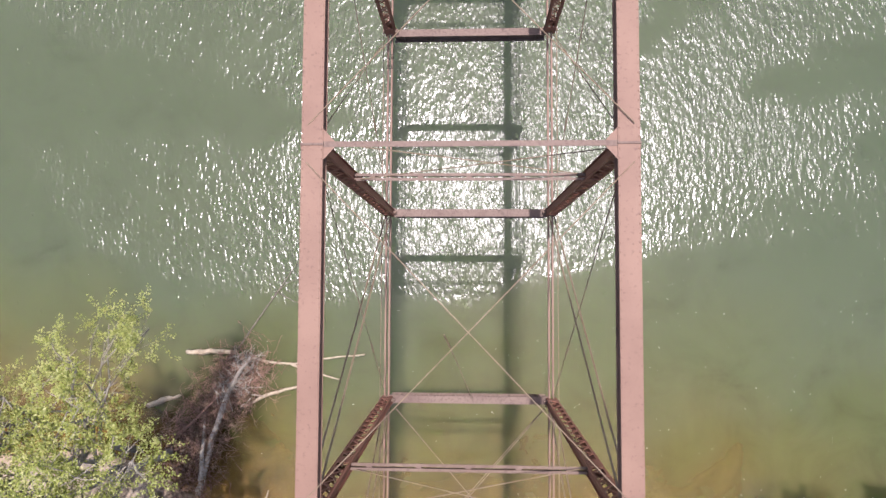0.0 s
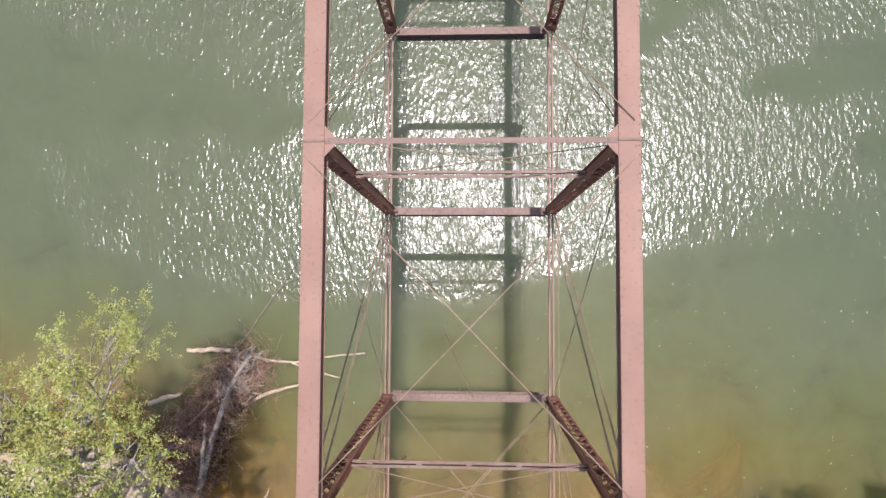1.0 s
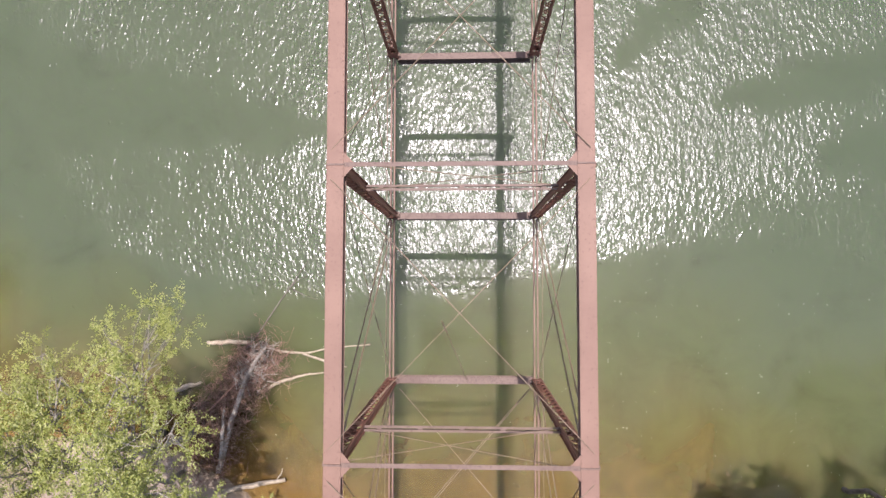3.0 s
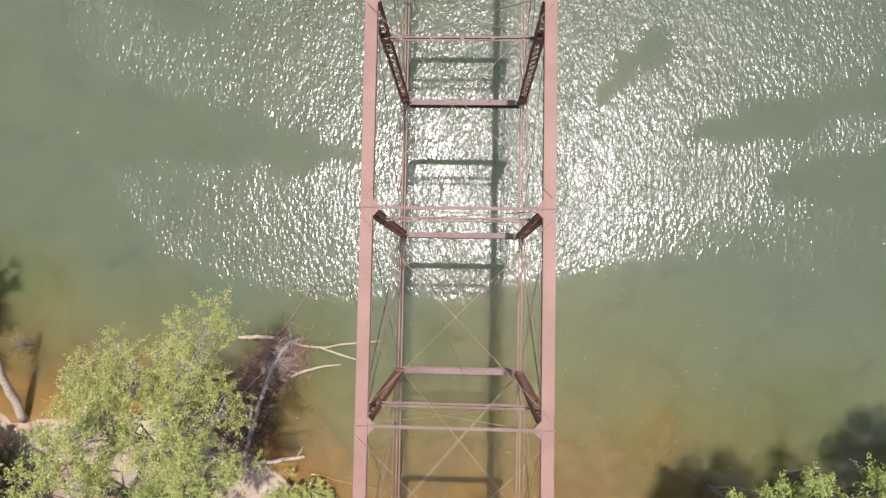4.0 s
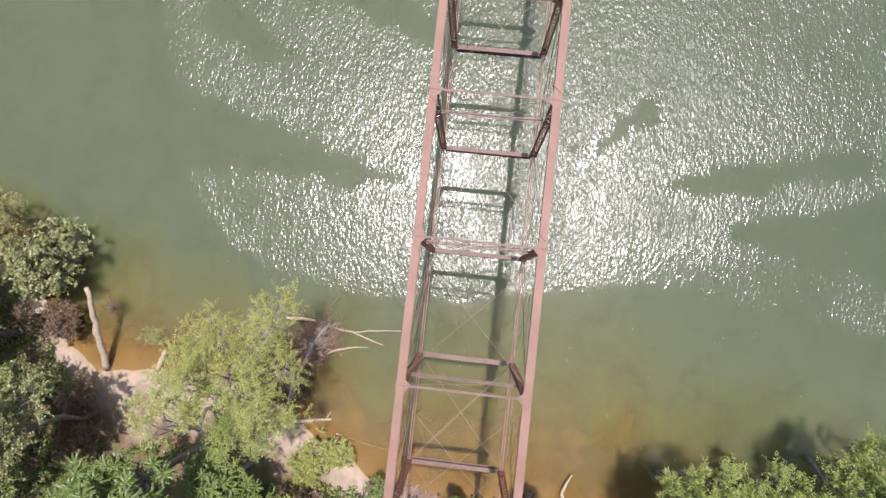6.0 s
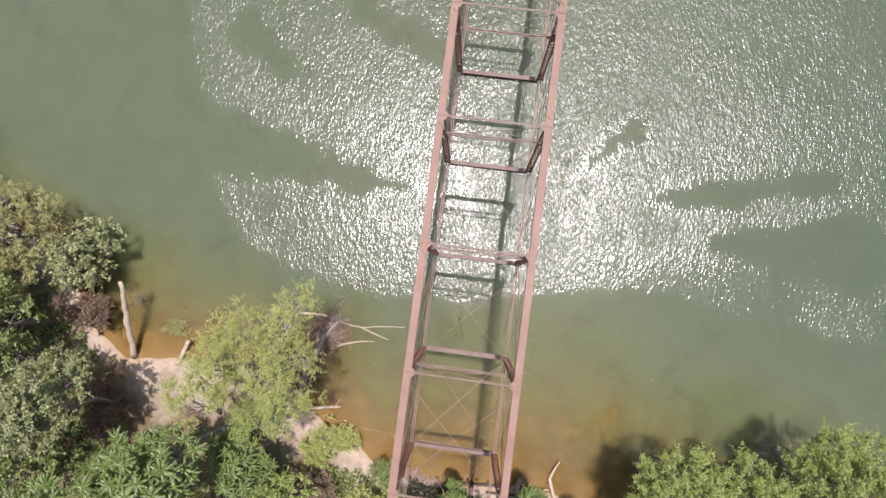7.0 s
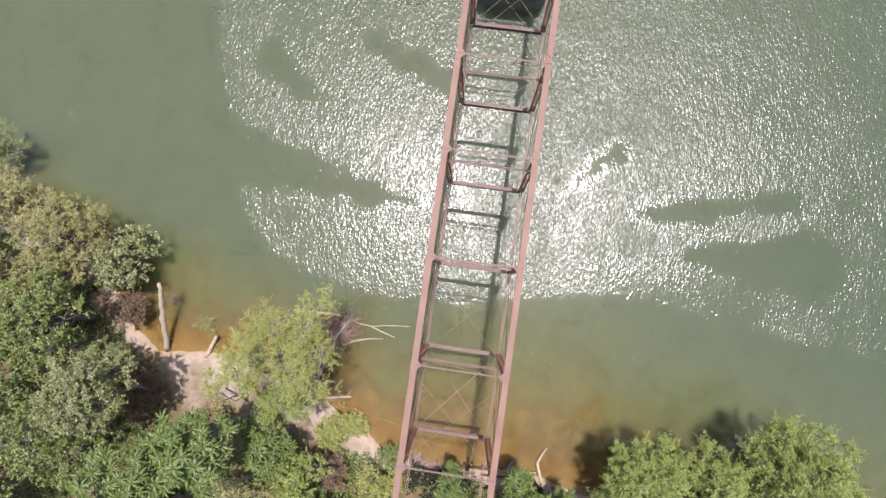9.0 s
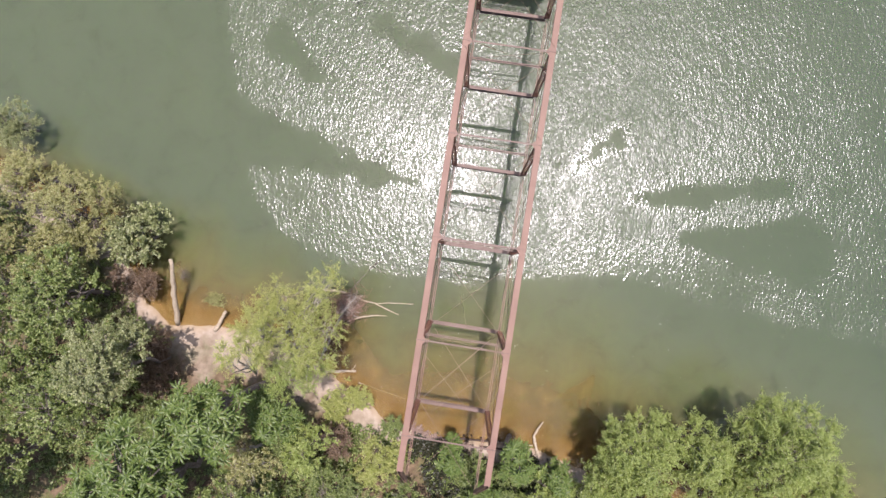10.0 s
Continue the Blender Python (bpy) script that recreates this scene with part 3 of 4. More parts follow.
def frond_cloud(name, centres, mat, parent, rng, fronds, length, label=""):
    """Rosettes of long folded leaves with toothed edges that spread from the twig ends."""
    V = []
    for c in centres:
        k = fronds + int(rng.integers(-2, 3))
        a0 = rng.uniform(0, math.tau)
        grow = rng.uniform(0.75, 1.2)
        for f in range(k):
            a = a0 + f * math.tau / k + rng.normal(0, 0.12)
            tilt = rng.uniform(0.25, 0.75) if f % 2 else rng.uniform(-0.05, 0.35)
            L = length * grow * rng.uniform(0.8, 1.15)
            ahead = np.array([math.cos(a), math.sin(a), 0.0])
            side = np.array([-math.sin(a), math.cos(a), 0.0])

            def rib(t):
                return np.array(c) + ahead * (L * t) + (0, 0, tilt * L * t - 0.45 * L * t * t)
            for j in range(4):                        # leaflets overlap towards the tip
                t0, t1 = 0.06 + 0.21 * j, 0.30 + 0.23 * j
                wide = L * (0.13, 0.155, 0.14, 0.095)[j]
                for sgn in (-1, 1):
                    w = side * sgn * wide
                    V += [rib(t0), rib(t1), rib(t1 + 0.06) + w * 0.95 + (0, 0, 0.02), rib(t0 + 0.08) + w * 0.55 + (0, 0, 0.015)]
    return leaf_mesh(name, np.array(V), mat, parent, label)


def limb_path(rng, a, b, bend=0.12, steps=6):
    a, b = Vector(a), Vector(b)
    far = (b - a).length
    pts = []
    off = Vector((rng.normal(0, 1), rng.normal(0, 1), rng.normal(0, 0.6))) * far * bend
    for k in range(steps + 1):
        t = k / steps
        jit = Vector(rng.normal(0, 0.02 * far, 3)) if 0 < k < steps else Vector()
        pts.append(a.lerp(b, t) + off * (math.sin(t * math.pi)) + jit + Vector((0, 0, 0.12 * far * math.sin(t * math.pi))))
    return pts


def tree(name, label, x, y, height, radius, leaf, seed, lobes=9, clumps=150, shoots=4, per=14, reach=0.6, length=0.17, width=0.075, bark=None,
         lean=(0, 0), low=0.35, style="leaf", squash=1.0, category="tree", group="", rise=0.5, lobe=0.42, thin=1.0):
    """Trunk, limbs to the lobes of the crown, twigs, and leaves round the twig ends."""
    rng = np.random.default_rng(seed)
    bark = bark or MAT_BARK
    z0 = max(ground_z(x, y), -0.6) - 0.15
    root = tagged(thing(name, (x, y, z0)), label, category, group)
    height -= z0
    lx, ly = lean
    r0 = (0.016 * height + 0.03) * thin
    pts = limb_path(rng, (0, 0, 0), (lx * 0.75, ly * 0.75, height * 0.72), 0.05, 8)
    raw_part("trunk", *tube(pts, [r0 * (1.35 if k == 0 else 1 - 0.075 * k) for k in range(9)], 8), bark, root, smooth=True)
    ends = []
    for k in range(lobes):
        a = k * 2.399963 + rng.uniform(-0.5, 0.5)
        f = math.sqrt((k + 0.3) / lobes)
        rr = radius * f * rng.uniform(0.55, 0.85)
        top = height * (low + (1 - low) * (1.0 - 0.55 * f * f) * rng.uniform(0.7, 1.0))
        c = Vector((lx + rr * math.cos(a), ly + rr * math.sin(a) * squash, top * 0.92))
        base = pts[int(rng.integers(3, 8))]
        lp = limb_path(rng, base, c, 0.1, 6)
        rl = r0 * 0.42
        raw_part("limb", *tube(lp, [rl * (1 - 0.13 * j) for j in range(7)], 6), bark, root, smooth=True)
        ends.append((c, radius * lobe * rng.uniform(0.7, 1.2), lp))
    twigs_v, twigs_f, centres, ways = [], [], [], []
    for k in range(clumps):
        c, rl, lp = ends[int(rng.integers(0, lobes))]
        d = rng.normal(0, 1, 3)
        d /= np.linalg.norm(d)
        d[2] = abs(d[2]) * 0.9 if style == "frond" else d[2] * 0.7 + 0.15
        p = Vector(c) + Vector(d) * rl * float(rng.uniform(0.35, 1.0)) ** 0.5
        p.z = max(p.z, height * low * float(rng.uniform(0.5, 0.9)))
        centres.append(tuple(p)), ways.append(d)
        if k % 2 == 0:
            v, f = tube(limb_path(rng, lp[int(rng.integers(3, 7))], p, 0.08, 3), [r0 * 0.14, r0 * 0.11, r0 * 0.08, r0 * 0.04], 4)
            o = len(twigs_v)
            twigs_v += v
            twigs_f += [tuple(i + o for i in q) for q in f]
    tagged(raw_part("twig", twigs_v, twigs_f, bark, root), kind="stuff")
    if style == "frond":
        frond_cloud("crown", centres, leaf, root, rng, 11, length)
    else:
        leaf_cloud("crown", centres, ways, leaf, root, rng, shoots, per, reach, length, width, rise)
    return root


SUMAC = "tall green sumac with feathered leaf rosettes"
WILLOW = "bright green willow bush overhanging the water"
FINE = dict(bark=MAT_PALEBARK, length=0.074, width=0.036, per=29, shoots=5, reach=0.75, low=0.55, thin=0.5)
TREES = [
    # name, label, x, y, top of the crown, radius, leaf, extra
    ("willow_tree", "tall yellow-green willow leaning over a driftwood pile", -13.4, -11.4, 13.4, 2.5, LEAF_WILLOW, dict(clumps=165, lobes=15, lean=(3.3, 3.5), squash=1.2, **FINE)),
    ("willow_tree", "thin-leaved willow reaching out over the water", -12.9, -9.4, 13.6, 1.7, LEAF_WILLOW, dict(clumps=40, lobes=9, lean=(2.8, 5.0), squash=1.2, **FINE)),
    ("willow_tree", "yellow-green willow spreading over the water", -14.4, -9.6, 14.2, 1.8, LEAF_WILLOW, dict(clumps=50, lobes=9, lean=(1.7, 4.0), **FINE)),
    ("willow_tree", "slender dry willow with thin foliage on the sand", -16.6, -11.8, 14.6, 2.0, LEAF_WILLOW, dict(clumps=72, lobes=9, lean=(2.3, 2.7), **{**FINE, "low": 0.7})),
    ("willow_tree", "sparse dry willow with bare pale twigs", -15.6, -9.8, 11.0, 1.7, LEAF_DRY, dict(clumps=45, lobes=7, lean=(1.2, 1.8), **FINE)),
    ("willow_tree", "fresh green willow standing behind the driftwood", -12.2, -12.6, 11.0, 2.1, LEAF_BRIGHT, dict(clumps=120, lobes=9, lean=(0.6, 1.6), **FINE)),
    ("willow_tree", "yellow-green willow with a fan of pale bare branches", -14.9, -10.4, 14.4, 1.9, LEAF_WILLOW, dict(clumps=95, lobes=10, lean=(1.7, 2.8), **FINE)),
    ("olive_bush", "dry olive-green tree at the waterside", -31.4, -1.8, 8.4, 3.4, LEAF_DRY, dict(length=0.137, width=0.062, per=19, clumps=260, lobes=12)),
    ("grey_leaved_tree", "grey-green broad-leaved tree leaning over water", -27.4, -3.0, 5.2, 2.6, LEAF_GREY, dict(length=0.210, width=0.124, per=12, clumps=170)),
    ("bank_tree", "deep green tree on the wooded bank", -30.2, -8.4, 10.5, 4.0, LEAF_DEEP, dict(length=0.193, width=0.107, per=12, clumps=300, lobes=13)),
    ("bank_tree", "grey-green tree with bare lower twigs on the wooded bank", -24.4, -12.9, 14.6, 2.6, LEAF_GREY, dict(length=0.161, width=0.083, per=19, clumps=250, lobes=12, thin=0.65, lean=(0.4, 1.2), low=0.55)),
    ("bank_tree", "deep green tree on the wooded bank", -27.8, -15.4, 11.5, 4.2, LEAF_DEEP, dict(length=0.177, width=0.099, per=12, clumps=300, lobes=13)),
    ("bank_tree", "deep green tree on the wooded bank", -33.4, -14.6, 11.0, 4.2, LEAF_DEEP, dict(length=0.177, width=0.099, per=12, clumps=260, lobes=12)),
    ("sumac_tree", SUMAC, -21.4, -19.4, 15.5, 2.5, LEAF_SUMAC, dict(clumps=80, style="frond", length=0.56, lobes=11, low=0.6)),
    ("sumac_tree", SUMAC, -15.6, -13.8, 16.5, 2.8, LEAF_SUMAC, dict(clumps=84, style="frond", length=0.56, lobes=12, low=0.6)),
    ("sumac_tree", SUMAC, -19.4, -16.2, 17.0, 2.8, LEAF_SUMAC, dict(clumps=84, style="frond", length=0.56, lobes=12, low=0.6)),
    ("sumac_tree", SUMAC, -18.6, -19.6, 15.5, 2.8, LEAF_SUMAC, dict(clumps=78, style="frond", length=0.56, lobes=11, low=0.6)),
    ("sumac_tree", SUMAC, -12.9, -14.6, 9.8, 2.3, LEAF_SUMAC, dict(clumps=90, style="frond", length=0.5, lobes=10, low=0.4)),
    ("bank_bush", "dark green undergrowth on the wooded bank", -22.3, -17.6, 6.5, 2.6, LEAF_DEEP, dict(length=0.112, width=0.050, per=27, clumps=170, lobes=10, category="bush")),
    ("bank_tree", "pale olive tree with bare twigs on the wooded bank", -14.9, -18.6, 8.5, 2.4, LEAF_DRY, dict(bark=MAT_PALEBARK, length=0.134, width=0.062, per=14, clumps=150, lobes=10)),
    ("bank_bush", "dark green undergrowth on the wooded bank", -11.8, -17.4, 5.0, 2.2, LEAF_DEEP, dict(length=0.112, width=0.050, per=27, clumps=140, lobes=9, category="bush")),
    ("bank_bush", "withered reddish-brown bush behind the sand", -24.2, -14.3, 3.6, 1.6, LEAF_BROWN, dict(length=0.112, width=0.050, per=27, clumps=120, lobes=9, category="bush")),
    ("bank_bush", "dark green undergrowth on the wooded bank", -8.0, -20.6, 6.0, 2.8, LEAF_DEEP, dict(length=0.112, width=0.050, per=27, clumps=170, lobes=10, category="bush")),
    ("bank_bush", "dark green undergrowth on the wooded bank", -1.6, -20.8, 6.0, 2.8, LEAF_DEEP, dict(length=0.112, width=0.050, per=27, clumps=170, lobes=10, category="bush")),
    ("bank_bush", "dark green undergrowth on the wooded bank", 4.6, -19.8, 5.5, 2.6, LEAF_DEEP, dict(length=0.112, width=0.050, per=27, clumps=160, lobes=10, category="bush")),
    ("bank_bush", "dark green undergrowth on the wooded bank", 11.2, -20.0, 6.5, 2.8, LEAF_BRIGHT, dict(length=0.112, width=0.050, per=27, clumps=170, lobes=10, category="bush")),
    ("bank_tree", "deep green tree on the wooded bank", -14.5, -22.0, 12.0, 3.6, LEAF_DEEP, dict(length=0.177, width=0.099, per=12, clumps=240, lobes=12)),
    ("bank_tree", "light green slender tree on the bank", -10.4, -16.9, 8.5, 1.9, LEAF_BRIGHT, dict(length=0.137, width=0.062, per=19, clumps=120, lobes=9)),
    ("bank_bush", "low yellow-green bush on the sand", -8.9, -13.7, 1.8, 1.5, LEAF_WILLOW, dict(length=0.092, width=0.050, per=27, clumps=80, low=0.2, reach=0.4, category="bush")),
    ("bank_bush", "low pale bush on the sand", -7.5, -13.7, 1.4, 1.0, LEAF_WILLOW, dict(length=0.092, width=0.050, per=27, clumps=50, low=0.2, reach=0.35, category="bush")),
    ("bank_bush", "dry brown shrub with bare twigs beside the dead tree", -25.2, -11.3, 2.6, 1.2, LEAF_DRY, dict(length=0.079, width=0.050, per=27, clumps=45, low=0.2, reach=0.45, category="bush")),
    ("bank_bush", "grey-green undergrowth beside the dead tree", -27.2, -11.2, 6.5, 2.2, LEAF_GREY, dict(length=0.112, width=0.050, per=27, clumps=150, lobes=9, category="bush")),
    ("bank_bush", "dry brown shrub on the shaded bank", -28.2, -6.8, 4.0, 1.5, LEAF_BROWN, dict(length=0.079, width=0.050, per=27, clumps=60, low=0.2, reach=0.5, category="bush")),
    ("bank_bush", "small dark shrub at the water edge", -4.5, -15.3, 3.0, 0.9, LEAF_DEEP, dict(length=0.112, width=0.050, per=27, clumps=55, low=0.25, reach=0.4, category="bush")),
    ("bank_bush", "yellow-green bush below the bridge", -4.9, -17.8, 5.0, 2.0, LEAF_WILLOW, dict(length=0.112, width=0.050, per=27, clumps=130, category="bush")),
    ("sumac_bush", "green sumac growing under the bridge end", 0.5, -15.9, 7.2, 1.5, LEAF_SUMAC, dict(clumps=42, style="frond", length=0.46, lobes=7, low=0.45, category="bush")),
    ("sumac_bush", "green sumac beside the curved driftwood branch", 8.6, -16.3, 6.4, 1.5, LEAF_SUMAC, dict(clumps=40, style="frond", length=0.46, lobes=7, low=0.4, category="bush")),
    ("sumac_bush", "green sumac on the shaded bank", 3.2, -18.6, 7.0, 1.7, LEAF_SUMAC, dict(clumps=48, style="frond", length=0.46, lobes=8, low=0.45, category="bush")),
    ("sumac_bush", "green sumac bush beside the bridge end", 5.2, -14.9, 9.4, 1.7, LEAF_SUMAC, dict(clumps=50, style="frond", length=0.48, lobes=8, low=0.45, category="bush")),
    ("bank_bush", "green bush beside the bridge end", 7.8, -18.4, 6.0, 2.2, LEAF_BRIGHT, dict(length=0.112, width=0.050, per=27, clumps=130, category="bush")),
    ("willow_bush", WILLOW, 13.0, -12.5, 11.4, 3.0, LEAF_BRIGHT, dict(length=0.105, width=0.056, per=26, clumps=267, lobes=11, category="bush", rise=1.9, reach=0.95, thin=0.55, low=0.5, shoots=6)),
    ("willow_bush", WILLOW, 17.3, -11.8, 10.8, 2.6, LEAF_BRIGHT, dict(length=0.105, width=0.056, per=26, clumps=174, lobes=9, category="bush", rise=1.9, reach=0.95, thin=0.55, low=0.5, shoots=6)),
    ("willow_bush", "tall bright green willow overhanging the water", 22.4, -10.2, 11.6, 3.8, LEAF_BRIGHT, dict(length=0.105, width=0.056, per=26, clumps=382, lobes=14, category="bush", rise=1.9, reach=0.95, thin=0.55, low=0.5, shoots=6)),
    ("willow_bush", WILLOW, 16.0, -16.5, 10.5, 3.0, LEAF_BRIGHT, dict(length=0.105, width=0.056, per=26, clumps=209, lobes=10, category="bush", rise=1.9, reach=0.95, thin=0.55, low=0.5, shoots=6)),
    ("willow_bush", WILLOW, 24.5, -16.0, 11.0, 3.4, LEAF_BRIGHT, dict(length=0.105, width=0.056, per=26, clumps=255, lobes=11, category="bush", rise=1.9, reach=0.95, thin=0.55, low=0.5, shoots=6)),
    # these four tall trees are added for the shade they drop on the bank
    ("bank_tree", "tall deep green tree added to shade the wooded bank", -23.8, -22.6, 15.0, 3.6, LEAF_DEEP, dict(length=0.177, width=0.099, per=12, clumps=300, lobes=13)),
    ("bank_tree", "tall deep green tree added to shade the wooded bank", -34.6, -22.8, 15.5, 3.8, LEAF_DEEP, dict(length=0.177, width=0.099, per=12, clumps=300, lobes=13)),
    ("bank_tree", "tall deep green tree added to shade the wooded bank", -39.5, -20.6, 15.0, 3.8, LEAF_DEEP, dict(length=0.177, width=0.099, per=12, clumps=240, lobes=12)),
    ("bank_tree", "tall deep green tree added to shade the wooded bank", -32.0, -20.2, 15.0, 3.4, LEAF_DEEP, dict(length=0.177, width=0.099, per=12, clumps=240, lobes=12)),
    ("olive_bush", "dry olive-green tree covering the waterside", -32.2, -4.6, 6.5, 2.8, LEAF_DRY, dict(length=0.137, width=0.062, per=19, clumps=240, lobes=11)),
    ("olive_bush", "green tree behind the waterside olive bushes", -32.4, -7.2, 8.5, 2.6, LEAF_DRY, dict(length=0.152, width=0.075, per=17, clumps=220, lobes=11)),
    ("bank_bush", "pale dry grass and brush on the sand", -9.6, -14.9, 1.6, 1.5, LEAF_WILLOW, dict(length=0.11, width=0.04, per=26, clumps=90, low=0.2, reach=0.45, category="bush")),
    ("willow_bush", WILLOW, 12.4, -15.9, 7.5, 2.3, LEAF_BRIGHT, dict(length=0.105, width=0.056, per=26, clumps=160, lobes=10, category="bush", rise=1.9, reach=0.95, thin=0.55, low=0.4, shoots=6)),
    ("willow_bush", WILLOW, 20.4, -14.2, 8.5, 2.6, LEAF_BRIGHT, dict(length=0.105, width=0.056, per=26, clumps=208, lobes=11, category="bush", rise=1.9, reach=0.95, thin=0.55, low=0.4, shoots=6)),
    ("willow_bush", WILLOW, 27.2, -13.2, 8.5, 2.4, LEAF_BRIGHT, dict(length=0.105, width=0.056, per=26, clumps=176, lobes=10, category="bush", rise=1.9, reach=0.95, thin=0.55, low=0.4, shoots=6)),
    ("waterside_shrub", "pale grey-green shrub standing at the waterside", -39.4, 4.6, 5.0, 1.9, LEAF_GREY, dict(length=0.112, width=0.050, per=27, clumps=110, category="bush")),
    ("olive_bush", "dry olive-green tree at the waterside", -36.0, 0.2, 7.5, 2.6, LEAF_DRY, dict(length=0.137, width=0.062, per=19, clumps=170, lobes=10)),
    ("olive_bush", "dry olive-green tree at the waterside", -39.5, -1.5, 7.5, 2.8, LEAF_GREY, dict(length=0.137, width=0.062, per=19, clumps=170, lobes=10)),
    ("bank_tree", "deep green tree on the wooded bank", -34.8, -9.0, 10.0, 3.6, LEAF_DEEP, dict(length=0.177, width=0.099, per=12, clumps=220, lobes=12)),
    ("bank_tree", "olive-green tree behind the waterside", -36.5, -5.5, 9.0, 3.6, LEAF_DRY, dict(length=0.137, width=0.062, per=19, clumps=220, lobes=11)),
    ("bank_bush", "dry brown thicket with bare twigs on the shaded sand", -24.7, -11.9, 3.4, 1.5, LEAF_BROWN, dict(length=0.112, width=0.050, per=27, clumps=95, lobes=8, low=0.2, category="bush")),
    ("bank_bush", "withered brown bush among green undergrowth", -8.7, -16.9, 3.2, 1.5, LEAF_BROWN, dict(length=0.112, width=0.050, per=27, clumps=80, lobes=8, category="bush")),
    ("bank_bush", "withered brown bush at the foot of the grey-leaved tree", -26.6, -7.2, 3.0, 1.3, LEAF_BROWN, dict(length=0.112, width=0.050, per=27, clumps=70, lobes=7, category="bush")),
    ("bank_bush", "dark green bush at the foot of the bridge end", 5.4, -16.9, 3.0, 1.5, LEAF_DEEP, dict(length=0.112, width=0.050, per=27, clumps=100, category="bush")),
    ("bank_bush", "dark green bush at the foot of the bridge end", 2.6, -17.9, 3.0, 1.6, LEAF_DEEP, dict(length=0.112, width=0.050, per=27, clumps=100, category="bush")),
    ("bank_bush", "dark green bush behind the curved driftwood branch", 9.0, -17.8, 3.2, 1.6, LEAF_DEEP, dict(length=0.112, width=0.050, per=27, clumps=110, category="bush")),
    ("bank_bush", "dark green bush behind the curved driftwood branch", 11.2, -18.7, 3.4, 1.6, LEAF_DEEP, dict(length=0.112, width=0.050, per=27, clumps=110, category="bush")),
]
for k, (nm, lab, x, y, h, r, lf, extra) in enumerate(TREES):
    tree(nm, lab, x, y, h, r, lf, 100 + k, **extra)


# low growth that covers the wooded bank
def undergrowth(label, x0, x1, inland0, inland1, count, leaf, seed):
    rng = np.random.default_rng(seed)
    at, way = [], []
    for k in range(count):
        x = rng.uniform(x0, x1)
        y = float(np.interp(x, SHORE_X, SHORE_Y)) - rng.uniform(inland0, inland1)
        if fbm(x, y, 3.0, 12.0) < -0.12:
            continue
        at.append((x, y, ground_z(x, y) + rng.uniform(0.0, 0.35)))
        way.append((0, 0, 1))
    ob = leaf_cloud("undergrowth", at, way, leaf, None, rng, 4, 8, 0.7, 0.2, 0.1, 0.8)
    tagged(ob, label, "undergrowth", kind="stuff")


undergrowth("low dark green undergrowth covering the wooded bank", -46, -24.5, 1.5, 28, 2600, LEAF_DEEP, 71)
undergrowth("low dark green undergrowth covering the wooded bank", -25, -9, 4.6, 18, 1500, LEAF_DEEP, 72)
undergrowth("low green undergrowth along the shaded river bank", -8.5, 6, 1.3, 12, 1100, LEAF_DEEP, 73)
# low growth coloured almost black in place of the bank's shade
undergrowth("near-black low leaves standing in for shade on the steep bank below the bridge", -2.8, 7.5, 0.2, 4.2, 1100, LEAF_SHADE, 76)
undergrowth("low green undergrowth along the shaded river bank", 6, 13, 0.7, 10, 480, LEAF_DEEP, 75)
undergrowth("low green undergrowth along the shaded river bank", 11, 40, 0.8, 16, 1500, LEAF_BRIGHT, 74)


# ---------- driftwood, stumps and wreckage ----------
def wood(name, points, radii, mat, parent, seed=0, sides=8, label=""):
    rng = np.random.default_rng(seed)
    pts = [Vector(p) for p in points]
    fine, rad = [], []
    for k in range(len(pts) - 1):
        for j in range(4):
            t = j / 4
            fine.append(pts[k].lerp(pts[k + 1], t) + Vector(rng.normal(0, radii[k] * 0.18, 3)))
            rad.append((radii[k] + (radii[k + 1] - radii[k]) * t) * float(rng.uniform(0.88, 1.12)))
    fine.append(pts[-1]), rad.append(radii[-1])
    return raw_part(name, *tube(fine, rad, sides), mat, parent, label, smooth=True)


def lone_log(name, label, points, radii, mat, seed, category="log", branches=()):
    root = tagged(thing(name, points[0]), label, category)
    o = Vector(points[0])
    wood("trunk", [Vector(p) - o for p in points], radii, mat, root, seed)
    for k, (bp, br) in enumerate(branches):
        wood("branch", [Vector(p) - o for p in bp], br, mat, root, seed + k + 1, 6)
    return root


def twig_tangle(name, parent, rng, spine, width, count, mat, reach=(0.4, 1.3), thick=0.012, kind="stuff"):
    V, Fc = [], []
    for k in range(count):
        f = rng.uniform(0, 1) * (len(spine) - 1)
        i = min(int(f), len(spine) - 2)
        c = Vector(spine[i]).lerp(Vector(spine[i + 1]), f - i) + Vector((rng.normal(0, width), rng.normal(0, width), abs(rng.normal(0.25, 0.28))))
        d = Vector((rng.normal(0, 1), rng.normal(0, 1), rng.normal(0.05, 0.4))).normalized() * float(rng.uniform(*reach))
        v, f2 = tube(limb_path(rng, c - d * 0.5, c + d * 0.5, 0.08, 3), [thick * s for s in (1.3, 1.0, 0.8, 0.4)], 4)
        o = len(V)
        V += v
        Fc += [tuple(q + o for q in face) for face in f2]
    return tagged(raw_part(name, V, Fc, mat, parent), kind=kind)


